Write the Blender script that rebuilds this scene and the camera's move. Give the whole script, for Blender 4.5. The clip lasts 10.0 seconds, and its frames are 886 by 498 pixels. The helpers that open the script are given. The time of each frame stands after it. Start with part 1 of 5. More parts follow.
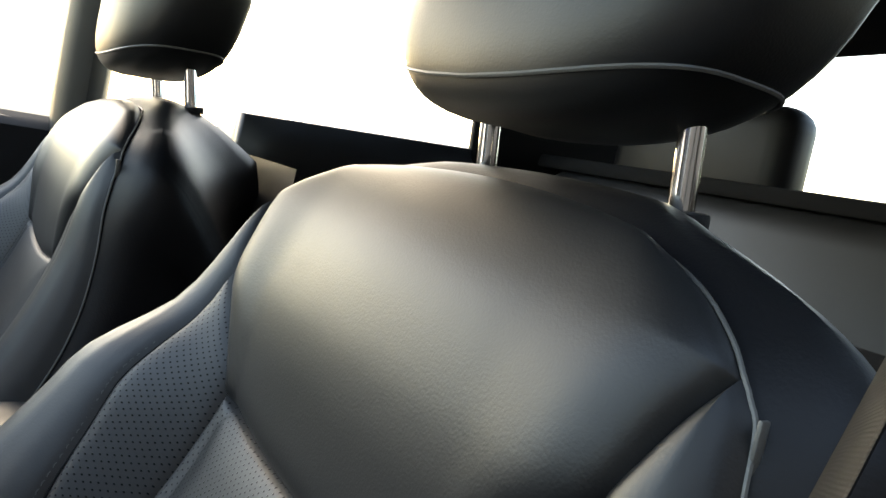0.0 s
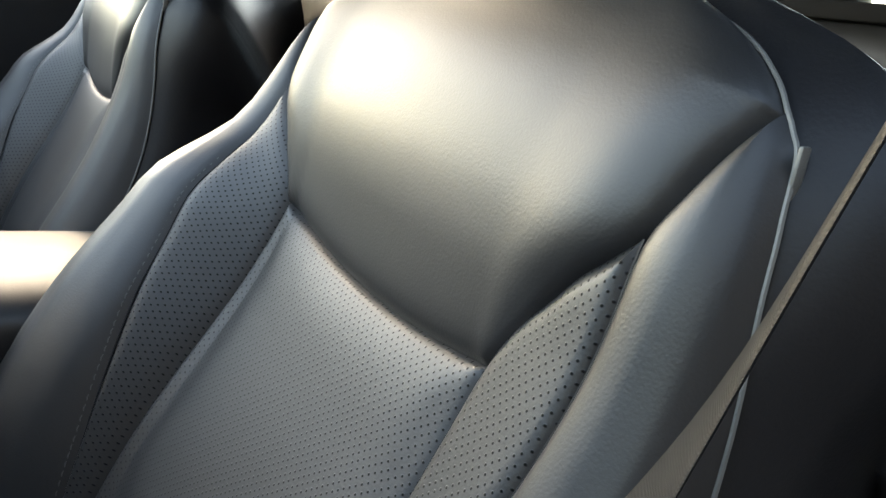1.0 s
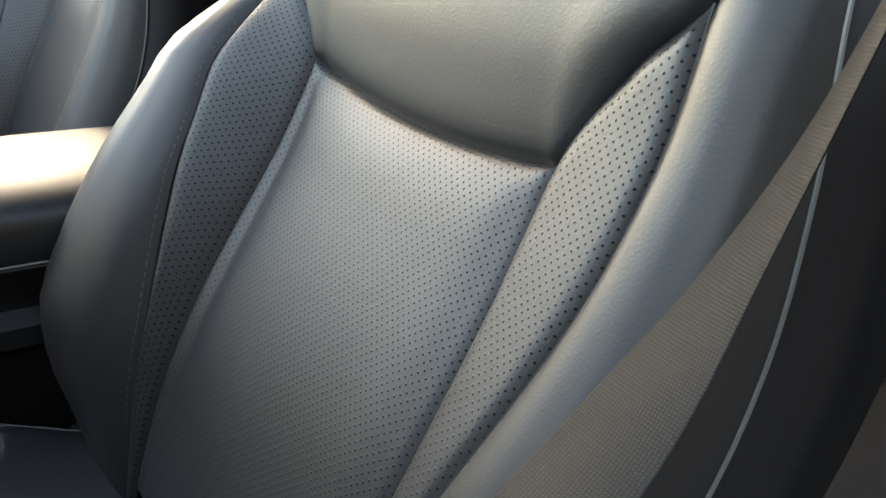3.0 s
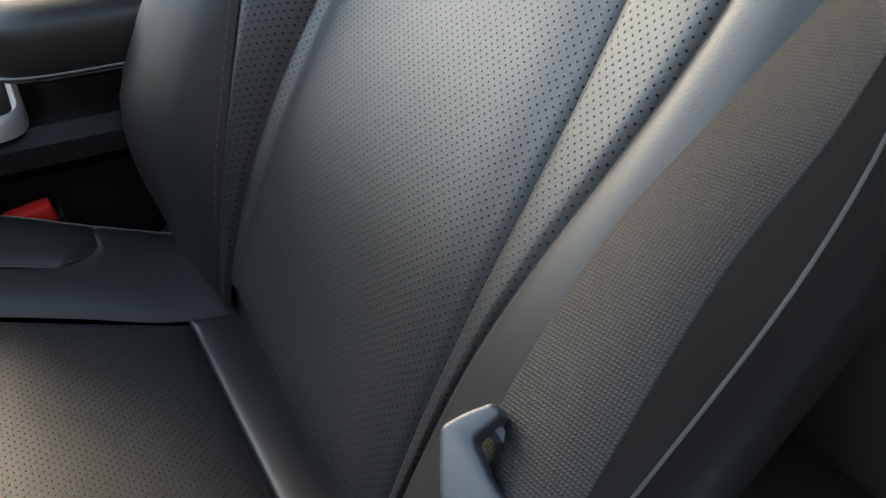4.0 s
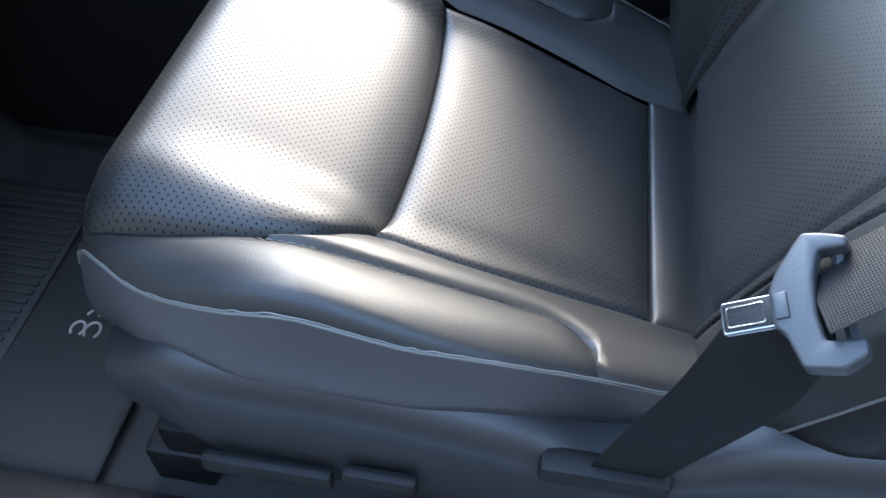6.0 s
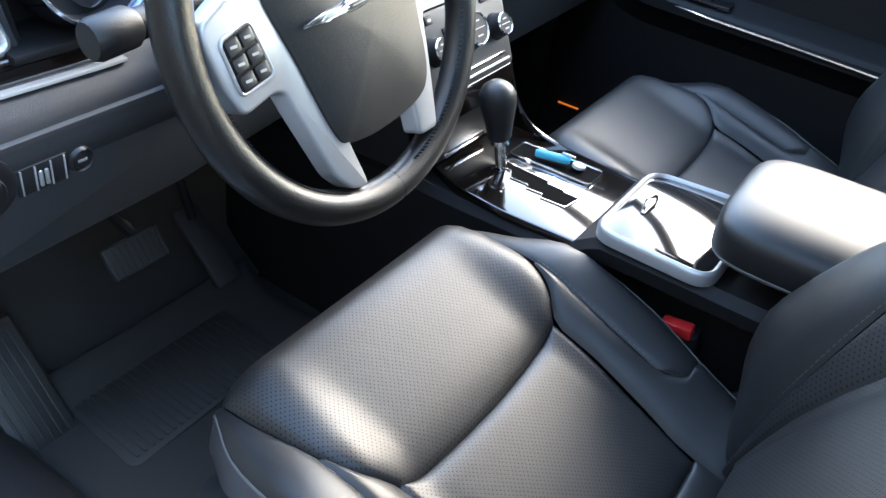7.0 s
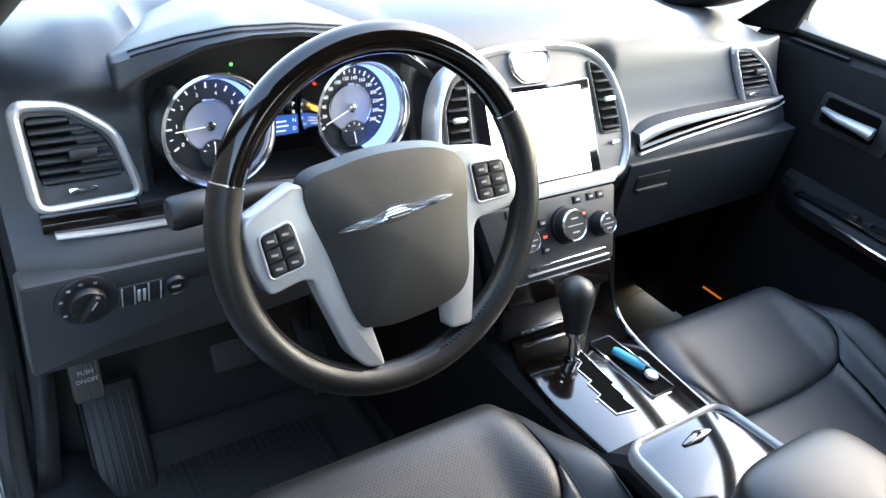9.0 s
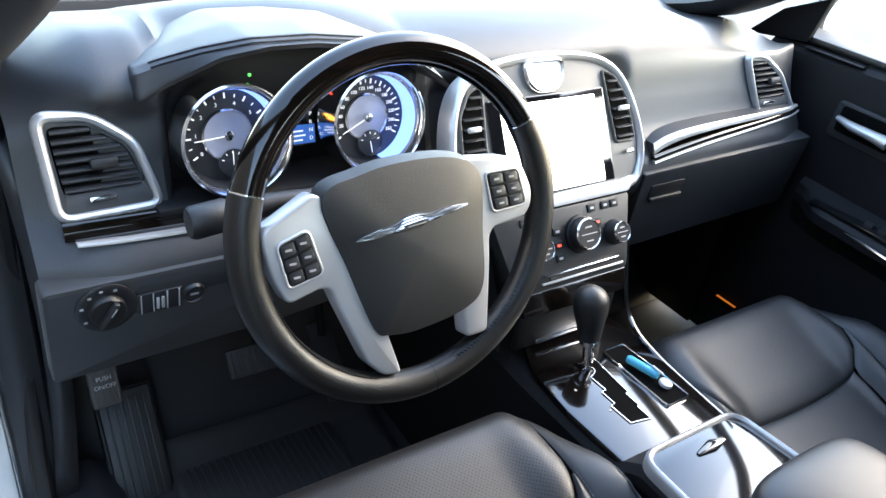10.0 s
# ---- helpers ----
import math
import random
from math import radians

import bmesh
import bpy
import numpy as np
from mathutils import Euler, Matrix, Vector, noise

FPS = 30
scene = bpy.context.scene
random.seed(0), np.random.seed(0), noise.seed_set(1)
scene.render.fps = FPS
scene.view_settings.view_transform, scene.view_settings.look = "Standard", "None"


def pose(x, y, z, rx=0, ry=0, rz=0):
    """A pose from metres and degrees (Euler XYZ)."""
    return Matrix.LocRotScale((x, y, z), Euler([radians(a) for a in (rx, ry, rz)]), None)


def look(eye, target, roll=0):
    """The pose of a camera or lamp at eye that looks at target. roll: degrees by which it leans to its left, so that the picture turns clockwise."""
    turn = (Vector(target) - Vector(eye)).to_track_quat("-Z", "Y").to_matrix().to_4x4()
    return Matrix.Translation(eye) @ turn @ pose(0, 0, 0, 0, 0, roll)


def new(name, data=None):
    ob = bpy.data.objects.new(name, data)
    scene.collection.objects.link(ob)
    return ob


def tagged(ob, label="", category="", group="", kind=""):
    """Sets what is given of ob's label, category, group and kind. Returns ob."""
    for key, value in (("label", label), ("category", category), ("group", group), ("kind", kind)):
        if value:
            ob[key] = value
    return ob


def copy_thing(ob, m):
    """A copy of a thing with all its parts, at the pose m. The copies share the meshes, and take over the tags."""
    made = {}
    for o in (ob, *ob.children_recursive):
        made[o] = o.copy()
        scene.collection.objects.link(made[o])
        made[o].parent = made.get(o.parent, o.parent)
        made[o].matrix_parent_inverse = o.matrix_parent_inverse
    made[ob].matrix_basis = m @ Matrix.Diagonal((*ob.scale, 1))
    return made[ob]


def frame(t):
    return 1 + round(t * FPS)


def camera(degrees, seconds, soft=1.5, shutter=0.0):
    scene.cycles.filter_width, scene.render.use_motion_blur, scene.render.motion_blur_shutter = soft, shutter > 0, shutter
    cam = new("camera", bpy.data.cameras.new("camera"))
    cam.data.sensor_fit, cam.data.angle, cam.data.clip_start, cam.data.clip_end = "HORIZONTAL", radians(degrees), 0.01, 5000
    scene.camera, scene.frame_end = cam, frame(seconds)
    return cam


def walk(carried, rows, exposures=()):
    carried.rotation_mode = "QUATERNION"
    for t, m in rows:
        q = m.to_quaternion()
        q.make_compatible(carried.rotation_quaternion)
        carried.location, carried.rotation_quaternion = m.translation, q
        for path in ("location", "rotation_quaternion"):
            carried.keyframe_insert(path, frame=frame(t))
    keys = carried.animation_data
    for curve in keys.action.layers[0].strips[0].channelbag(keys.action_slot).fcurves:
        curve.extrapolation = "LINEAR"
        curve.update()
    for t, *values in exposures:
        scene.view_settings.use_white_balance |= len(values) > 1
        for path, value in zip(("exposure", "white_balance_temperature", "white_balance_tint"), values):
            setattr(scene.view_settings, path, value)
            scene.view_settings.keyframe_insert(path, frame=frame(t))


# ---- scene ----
cam = camera(58.86, 10.0)
PATH = [
    (0, (-0.7446, -0.4291, 0.7904), (0.5001, -1.2529, 0.6419), 11.48),
    (0.5, (-0.7595, -0.4247, 0.7626), (0.4651, -1.2381, 0.4648), 11.93),
    (1, (-0.7670, -0.4225, 0.7551), (0.4579, -1.1775, 0.3313), 9.10),
    (1.5, (-0.7612, -0.4014, 0.7604), (0.4411, -1.1447, 0.2582), 6.05),
    (2, (-0.7651, -0.3985, 0.7478), (0.4150, -1.1430, 0.1973), 5.57),
    (2.2, (-0.7669, -0.4006, 0.7429), (0.4093, -1.1461, 0.1854), 4.82),
    (3.3, (-0.7681, -0.3742, 0.7033), (0.3546, -1.1013, 0.0244), 1.80),
    (3.5, (-0.7632, -0.3675, 0.6949), (0.3357, -1.0686, -0.0471), 0.72),
    (3.7, (-0.7671, -0.3625, 0.6911), (0.3204, -1.0291, -0.0981), 0.26),
    (4, (-0.7680, -0.3459, 0.6700), (0.2973, -0.9686, -0.1829), 0.19),
    (4.5, (-0.7882, -0.3015, 0.6546), (0.2422, -0.8219, -0.3033), 1.74),
    (5, (-0.8123, -0.2740, 0.6632), (0.1528, -0.5988, -0.4383), 3.38),
    (5.2, (-0.8217, -0.2781, 0.6684), (0.1252, -0.4994, -0.4737), 2.86),
    (6.3, (-0.9012, -0.3353, 0.7767), (0.0965, -0.0523, -0.3070), 2.62),
    (6.5, (-0.9146, -0.3598, 0.8083), (0.1149, 0.0041, -0.2202), 5.06),
    (7, (-0.8959, -0.4657, 0.9540), (0.1228, 0.1684, 0.0539), 6.25),
    (7.5, (-0.8042, -0.5430, 1.0575), (0.1098, 0.2976, 0.2161), 9.26),
    (8, (-0.7768, -0.5846, 1.0898), (0.0573, 0.3603, 0.2764), 9.43),
    (8.5, (-0.7681, -0.5889, 1.1048), (0.0446, 0.4007, 0.3235), 10.14),
    (9, (-0.7659, -0.5977, 1.1027), (0.0290, 0.3995, 0.3130), 8.60),
    (9.5, (-0.7712, -0.5980, 1.1067), (0.0144, 0.4112, 0.3229), 8.49),
    (10, (-0.7726, -0.5985, 1.1078), (0.0067, 0.4171, 0.3259), 8.18),
]
walk(cam, [(t, look(e, g, r)) for t, e, g, r in PATH],
     exposures=[(0, 3.1, 8600, 7), (1, 3.9, 8900, 7), (2, 4.05, 9200, 7), (3.5, 4.05, 9200, 7), (4, 4.05, 8900, 6), (4.5, 4.8, 7800, 6), (5, 4.95, 7000, 5), (6.5, 4.7, 6600, 5), (7, 4.55, 6900, 5), (8, 4.4, 7200, 6), (10, 4.08, 7300, 7)])

# ---- light ----
world = bpy.data.worlds.new("sky")
scene.world = world
world.use_nodes = True
wn = world.node_tree.nodes
sky = wn.new("ShaderNodeTexSky")
sky.sky_type = "NISHITA"
sky.sun_disc = False
sky.sun_elevation, sky.sun_rotation = radians(30), radians(95)
sky.air_density, sky.dust_density = 1.0, 1.0
world.node_tree.links.new(sky.outputs[0], wn["Background"].inputs[0])
wn["Background"].inputs[1].default_value = 0.15
sun_data = bpy.data.lights.new("sun", "SUN")
sun_data.energy, sun_data.angle, sun_data.color = 0.085, radians(56), (1.0, 0.97, 0.92)
sun = new("sun", sun_data)
sun.matrix_world = look((8.627, -0.755, 5.0), (0, 0, 0))

# ---- materials ----
def nodes_of(m):
    m.use_nodes = True
    nt = m.node_tree
    return nt, nt.nodes, nt.links, nt.nodes["Principled BSDF"]


def surface(name, base, rough, metal=0.0, grain=300.0, bump=0.15, vary=0.12, coat=0.0, wear=0.08, spec=0.5, coarse=6.0, soft=0.0):
    """A painted, moulded or upholstered surface: fine grain relief, broad soft variation in colour and gloss."""
    m = bpy.data.materials.new(name)
    nt, n, l, p = nodes_of(m)
    tc = n.new("ShaderNodeTexCoord")
    fine = n.new("ShaderNodeTexNoise")
    fine.inputs["Scale"].default_value, fine.inputs["Detail"].default_value = grain, 3
    broad = n.new("ShaderNodeTexNoise")
    broad.inputs["Scale"].default_value, broad.inputs["Detail"].default_value = coarse, 5
    for t in (fine, broad):
        l.new(tc.outputs["Object"], t.inputs["Vector"])
    ramp = n.new("ShaderNodeMapRange")
    ramp.inputs["To Min"].default_value, ramp.inputs["To Max"].default_value = 1 - vary, 1 + vary
    l.new(broad.outputs["Fac"], ramp.inputs["Value"])
    mul = n.new("ShaderNodeVectorMath")
    mul.operation = "SCALE"
    mul.inputs[0].default_value = base
    l.new(ramp.outputs[0], mul.inputs["Scale"])
    l.new(mul.outputs[0], p.inputs["Base Color"])
    rr = n.new("ShaderNodeMapRange")
    rr.inputs["To Min"].default_value, rr.inputs["To Max"].default_value = max(0.02, rough - wear), min(1, rough + wear)
    l.new(broad.outputs["Fac"], rr.inputs["Value"])
    l.new(rr.outputs[0], p.inputs["Roughness"])
    p.inputs["Metallic"].default_value = metal
    p.inputs["Specular IOR Level"].default_value = spec
    p.inputs["Coat Weight"].default_value = coat
    p.inputs["Coat Roughness"].default_value = 0.06
    if bump:
        b = n.new("ShaderNodeBump")
        b.inputs["Strength"].default_value, b.inputs["Distance"].default_value = bump, 0.001
        l.new(fine.outputs["Fac"], b.inputs["Height"])
        l.new(b.outputs[0], p.inputs["Normal"])
        if soft:
            slow = n.new("ShaderNodeTexNoise")
            slow.inputs["Scale"].default_value, slow.inputs["Detail"].default_value, slow.inputs["Distortion"].default_value = 22, 2, 0.6
            l.new(tc.outputs["Object"], slow.inputs["Vector"])
            b2 = n.new("ShaderNodeBump")
            b2.inputs["Strength"].default_value, b2.inputs["Distance"].default_value = soft, 0.006
            l.new(slow.outputs["Fac"], b2.inputs["Height"])
            l.new(b2.outputs[0], b.inputs["Normal"])
    return m


def perforated(name, base, rough, pitch=0.0060):
    """Leather pierced with staggered rows of small holes, laid out in metres by the mesh's UV map."""
    m = surface(name, base, rough, grain=420, bump=0.12, spec=0.6, soft=0.015)
    nt, n, l, p = nodes_of(m)
    uv = n.new("ShaderNodeUVMap")
    uv.uv_map = "metres"

    def lattice(shift):
        sc = n.new("ShaderNodeVectorMath")
        sc.operation = "MULTIPLY_ADD"
        sc.inputs[1].default_value = (1 / pitch, 1 / pitch, 0)
        sc.inputs[2].default_value = (shift, shift, 0)
        l.new(uv.outputs[0], sc.inputs[0])
        fr = n.new("ShaderNodeVectorMath")
        fr.operation = "FRACTION"
        l.new(sc.outputs[0], fr.inputs[0])
        di = n.new("ShaderNodeVectorMath")
        di.operation = "DISTANCE"
        di.inputs[1].default_value = (0.5, 0.5, 0)
        l.new(fr.outputs[0], di.inputs[0])
        return di.outputs["Value"]
    mn = n.new("ShaderNodeMath")
    mn.operation = "MINIMUM"
    l.new(lattice(0.0), mn.inputs[0])
    l.new(lattice(0.5), mn.inputs[1])
    hole = n.new("ShaderNodeMapRange")
    hole.inputs["From Min"].default_value, hole.inputs["From Max"].default_value = 0.06, 0.145
    hole.inputs["To Min"].default_value = 0.16
    l.new(mn.outputs[0], hole.inputs["Value"])
    old = p.inputs["Base Color"].links[0].from_socket
    mul = n.new("ShaderNodeVectorMath")
    mul.operation = "SCALE"
    l.new(old, mul.inputs[0])
    l.new(hole.outputs[0], mul.inputs["Scale"])
    l.new(mul.outputs[0], p.inputs["Base Color"])
    sp = n.new("ShaderNodeMath")
    sp.operation = "MULTIPLY"
    sp.inputs[1].default_value = 0.62
    l.new(hole.outputs[0], sp.inputs[0])
    l.new(sp.outputs[0], p.inputs["Specular IOR Level"])
    b = n.new("ShaderNodeBump")
    b.inputs["Strength"].default_value, b.inputs["Distance"].default_value = 0.3, 0.0008
    l.new(hole.outputs[0], b.inputs["Height"])
    l.new(p.inputs["Normal"].links[0].from_socket, b.inputs["Normal"])
    l.new(b.outputs[0], p.inputs["Normal"])
    return m


def woven(name, base, rough, u, v):
    """Webbing or ribbed rubber: two crossed waves along the UV map."""
    m = surface(name, base, rough, grain=900, bump=0.2, spec=0.22)
    nt, n, l, p = nodes_of(m)
    uv = n.new("ShaderNodeUVMap")
    uv.uv_map = "metres"
    hs = []
    for axis, size in (("X", u), ("Y", v)):
        w = n.new("ShaderNodeTexWave")
        w.bands_direction = axis
        w.inputs["Scale"].default_value, w.inputs["Distortion"].default_value = 0.314 / size, 0.6
        l.new(uv.outputs[0], w.inputs["Vector"])
        hs.append(w.outputs["Fac"])
    mu = n.new("ShaderNodeMath")
    mu.operation = "MULTIPLY"
    l.new(hs[0], mu.inputs[0])
    l.new(hs[1], mu.inputs[1])
    fleck = n.new("ShaderNodeMapRange")
    fleck.inputs["To Min"].default_value, fleck.inputs["To Max"].default_value = 0.6, 1.9
    l.new(mu.outputs[0], fleck.inputs["Value"])
    tone = n.new("ShaderNodeVectorMath")
    tone.operation = "SCALE"
    l.new(p.inputs["Base Color"].links[0].from_socket, tone.inputs[0])
    l.new(fleck.outputs[0], tone.inputs["Scale"])
    l.new(tone.outputs[0], p.inputs["Base Color"])
    b = n.new("ShaderNodeBump")
    b.inputs["Strength"].default_value, b.inputs["Distance"].default_value = 0.25, 0.001
    l.new(mu.outputs[0], b.inputs["Height"])
    l.new(b.outputs[0], p.inputs["Normal"])
    return m


def lamp_surface(name, color, strength):
    m = bpy.data.materials.new(name)
    nt, n, l, p = nodes_of(m)
    p.inputs["Base Color"].default_value = (*color, 1)
    p.inputs["Emission Color"].default_value = (*color, 1)
    p.inputs["Emission Strength"].default_value = strength
    p.inputs["Roughness"].default_value = 0.3
    return m


def wood_veneer(name, coat):
    m = surface(name, (0.014, 0.008, 0.006), 0.10, bump=0, coat=coat, vary=0.3, spec=0.4)
    nt, n, l, p = nodes_of(m)
    tc = n.new("ShaderNodeTexCoord")
    mp = n.new("ShaderNodeMapping")
    mp.inputs["Scale"].default_value = (8, 40, 40)
    l.new(tc.outputs["Object"], mp.inputs[0])
    ns = n.new("ShaderNodeTexNoise")
    ns.inputs["Scale"].default_value, ns.inputs["Detail"].default_value, ns.inputs["Distortion"].default_value = 2.0, 6, 1.2
    l.new(mp.outputs[0], ns.inputs["Vector"])
    cr = n.new("ShaderNodeValToRGB")
    cr.color_ramp.elements[0].position, cr.color_ramp.elements[0].color = 0.40, (0.003, 0.0025, 0.002, 1)
    cr.color_ramp.elements[1].position, cr.color_ramp.elements[1].color = 0.85, (0.009, 0.005, 0.004, 1)
    l.new(ns.outputs["Fac"], cr.inputs[0])
    l.new(cr.outputs[0], p.inputs["Base Color"])
    return m


LEATHER = surface("black_leather", (0.0100, 0.0100, 0.0107), 0.47, grain=650, bump=0.14, spec=0.58, soft=0.02)
LEATHER_PERF = perforated("perforated_leather", (0.0112, 0.0112, 0.0118), 0.47)
SIDE_VINYL = surface("seat_side_vinyl", (0.0065, 0.0065, 0.0078), 0.48, grain=500, bump=0.2, spec=0.32)
# The seat's black leather, lighter in colour to stand in for low outside light.
SIDE_LIT_LEATHER = surface("side_lit_leather", (0.040, 0.038, 0.042), 0.42, grain=600, bump=0.15, spec=0.6, soft=0.02)
SHIELD = surface("seat_base_plastic", (0.016, 0.0165, 0.019), 0.42, grain=700, bump=0.2)
PIPING = surface("pale_thread_piping", (0.12, 0.118, 0.11), 0.4, grain=900, bump=0.3)
THREAD = surface("grey_thread_stitch", (0.065, 0.065, 0.063), 0.6, grain=900, bump=0.3)
PLASTIC = surface("grained_black_plastic", (0.009, 0.009, 0.0095), 0.5, grain=700, bump=0.25)
PLASTIC_DARK = surface("matt_black_plastic", (0.006, 0.006, 0.007), 0.6, grain=600, bump=0.2, spec=0.3)
# Near-black without gloss: painted shade that stands in for the depth of recesses.
RECESS_SHADE = surface("painted_recess_shade", (0.003, 0.003, 0.003), 0.95, bump=0.1, spec=0.05)
DASH_SKIN = surface("soft_dash_skin", (0.022, 0.023, 0.0255), 0.47, grain=800, bump=0.3, spec=0.55)
SATIN = surface("satin_silver_paint", (0.52, 0.52, 0.52), 0.32, metal=0.55, grain=900, bump=0.03)
GREY_PANEL = surface("warm_grey_satin_plastic", (0.085, 0.08, 0.072), 0.48, metal=0.0, grain=900, bump=0.05)
CHROME = surface("chrome", (0.78, 0.78, 0.79), 0.14, metal=1.0, bump=0, wear=0.03)
GLOSS_BLACK = surface("gloss_black", (0.006, 0.006, 0.007), 0.08, bump=0, coat=0.7, wear=0.03)
WOOD = wood_veneer("dark_burr_veneer", 0.35)
WOOD_PLATE = wood_veneer("lacquered_burr_veneer", 1.0)
CARPET = surface("dark_carpet", (0.034, 0.033, 0.033), 0.95, grain=900, bump=0.8, spec=0.15)
RUBBER = surface("mat_rubber", (0.026, 0.025, 0.025), 0.6, grain=500, bump=0.3)
WEBBING = woven("belt_webbing", (0.0056, 0.0060, 0.0072), 0.65, 0.0017, 0.0013)
LATCH = surface("grey_latch_plastic", (0.035, 0.037, 0.042), 0.42, grain=900, bump=0.1)
STEEL = surface("bright_steel", (0.30, 0.30, 0.31), 0.26, metal=1.0, bump=0)
RED = surface("red_release_button", (0.55, 0.02, 0.02), 0.4, bump=0.05)
HEADLINER = surface("dark_headliner", (0.012, 0.012, 0.013), 0.9, grain=900, bump=0.5, spec=0.1)
DIAL = surface("dial_face", (0.03, 0.03, 0.033), 0.35, bump=0, vary=0.05)
DIAL_SILVER = surface("dial_silver", (0.46, 0.46, 0.54), 0.4, metal=0.2, bump=0.02)
BLUE_GLOW = lamp_surface("blue_dial_ring", (0.16, 0.30, 0.95), 0.16)
WHITE_MARK = lamp_surface("lit_white_marks", (0.75, 0.78, 0.85), 0.07)
SCREEN = lamp_surface("lit_screen", (1.0, 0.97, 0.92), 0.5)
INFO_BLUE = lamp_surface("info_display_blue", (0.02, 0.08, 0.30), 0.09)
AMBER = lamp_surface("amber_lamp", (1.0, 0.42, 0.06), 0.2)
# Glow put into the door reflector, which is no lamp itself.
AMBER_DIM = lamp_surface("amber_glow", (1.0, 0.26, 0.04), 0.022)
RED_LAMP = lamp_surface("red_lamp", (0.9, 0.05, 0.02), 0.15)
GREEN_LAMP = lamp_surface("green_lamp", (0.1, 0.8, 0.15), 0.07)
BUTTON = surface("button_black", (0.018, 0.018, 0.02), 0.35, bump=0.05)
PALE_PRINT = surface("pale_print", (0.32, 0.32, 0.32), 0.5, bump=0)
CYAN = surface("sky_blue_plastic", (0.06, 0.42, 0.62), 0.35, bump=0.02)
CLEAR_GREY = surface("pale_plastic", (0.34, 0.37, 0.39), 0.3, bump=0.02)
CLOTH_MARK = surface("grey_thread", (0.32, 0.30, 0.28), 0.8, grain=900, bump=0.5)
CONCRETE = surface("grey_concrete", (0.075, 0.076, 0.077), 0.85, grain=60, bump=0.4, coarse=0.6, vary=0.2)
CAR_PAINT = surface("white_car_paint", (0.75, 0.75, 0.75), 0.2, bump=0, coat=0.8)
MIRROR = surface("mirror_glass", (0.85, 0.87, 0.88), 0.02, metal=1.0, bump=0, wear=0.01)
CREAM = surface("clock_face", (0.78, 0.78, 0.76), 0.4, bump=0)

# ---- mesh helpers ----
def finish(name, bm, material, parent=None, label="", smooth=True):
    bmesh.ops.recalc_face_normals(bm, faces=bm.faces)
    me = bpy.data.meshes.new(name)
    bm.to_mesh(me)
    bm.free()
    if smooth:
        me.polygons.foreach_set("use_smooth", [True] * len(me.polygons))
        me.set_sharp_from_angle(angle=radians(38))
    me.materials.append(material)
    ob = new(name, me)
    if parent:
        ob.parent = parent
    if label:
        ob["label"] = label
    return ob


def part(name, bm, material, parent, label=""):
    return finish(name, bm, material, parent, label)


def thing(name, label, category, place=(0, 0, 0), group="", kind=""):
    ob = new(name)
    ob.empty_display_size = 0.05
    ob.location = place
    return tagged(ob, label, category, group, kind)


def spline(pts, n):
    """n points along a smooth curve through pts."""
    pts = [Vector(p) for p in pts]
    out = []
    m = len(pts) - 1
    for i in range(n):
        t = i / (n - 1) * m
        k = min(int(t), m - 1)
        f = t - k
        p0, p1, p2, p3 = pts[max(k - 1, 0)], pts[k], pts[k + 1], pts[min(k + 2, m)]
        out.append(0.5 * ((2 * p1) + (p2 - p0) * f + (2 * p0 - 5 * p1 + 4 * p2 - p3) * f * f + (3 * p1 - p0 - 3 * p2 + p3) * f ** 3))
    return out


def lerp_list(pairs, t):
    """Smooth value at t of a table of (t, value)."""
    if t <= pairs[0][0]:
        return pairs[0][1]
    for (a, va), (b, vb) in zip(pairs, pairs[1:]):
        if t <= b:
            return va + (vb - va) * (t - a) / (b - a)
    return pairs[-1][1]


def grid(fn, nu, nv, uv=None, close_u=False):
    """A sheet fn(i/nu, j/nv); uv gives metres for the pattern."""
    bm = bmesh.new()
    lay = bm.loops.layers.uv.new("metres")
    vs = [[bm.verts.new(fn(i / nu, j / nv)) for j in range(nv + 1)] for i in range(nu if close_u else nu + 1)]
    for i in range(nu):
        for j in range(nv):
            ii = (i + 1) % len(vs)
            f = bm.faces.new((vs[i][j], vs[ii][j], vs[ii][j + 1], vs[i][j + 1]))
            if uv:
                for lp, (a, b) in zip(f.loops, ((i, j), (i + 1, j), (i + 1, j + 1), (i, j + 1))):
                    lp[lay].uv = uv(a / nu, b / nv)
    return bm


def tube(pts, r, seg=8, closed=False, flat=1.0, up=None):
    """A round (or flattened) cord along pts."""
    pts = [Vector(p) for p in pts]
    bm = bmesh.new()
    n = len(pts)
    rings = []
    last = None
    for i, p in enumerate(pts):
        a, b = pts[(i - 1) % n if closed else max(i - 1, 0)], pts[(i + 1) % n if closed else min(i + 1, n - 1)]
        d = (b - a).normalized()
        ref = Vector(up) if up else (last if last else (Vector((0, 0, 1)) if abs(d.z) < 0.9 else Vector((0, 1, 0))))
        s = d.cross(ref).normalized()
        q = s.cross(d).normalized()
        last = q
        rr = r[i] if isinstance(r, (list, tuple)) else r
        rings.append([bm.verts.new(p + s * math.cos(k * 2 * math.pi / seg) * rr + q * math.sin(k * 2 * math.pi / seg) * rr * flat) for k in range(seg)])
    for i in range(n if closed else n - 1):
        A, B = rings[i], rings[(i + 1) % n]
        for k in range(seg):
            bm.faces.new((A[k], A[(k + 1) % seg], B[(k + 1) % seg], B[k]))
    if not closed:
        bm.faces.new(rings[0])
        bm.faces.new(rings[-1])
    return bm


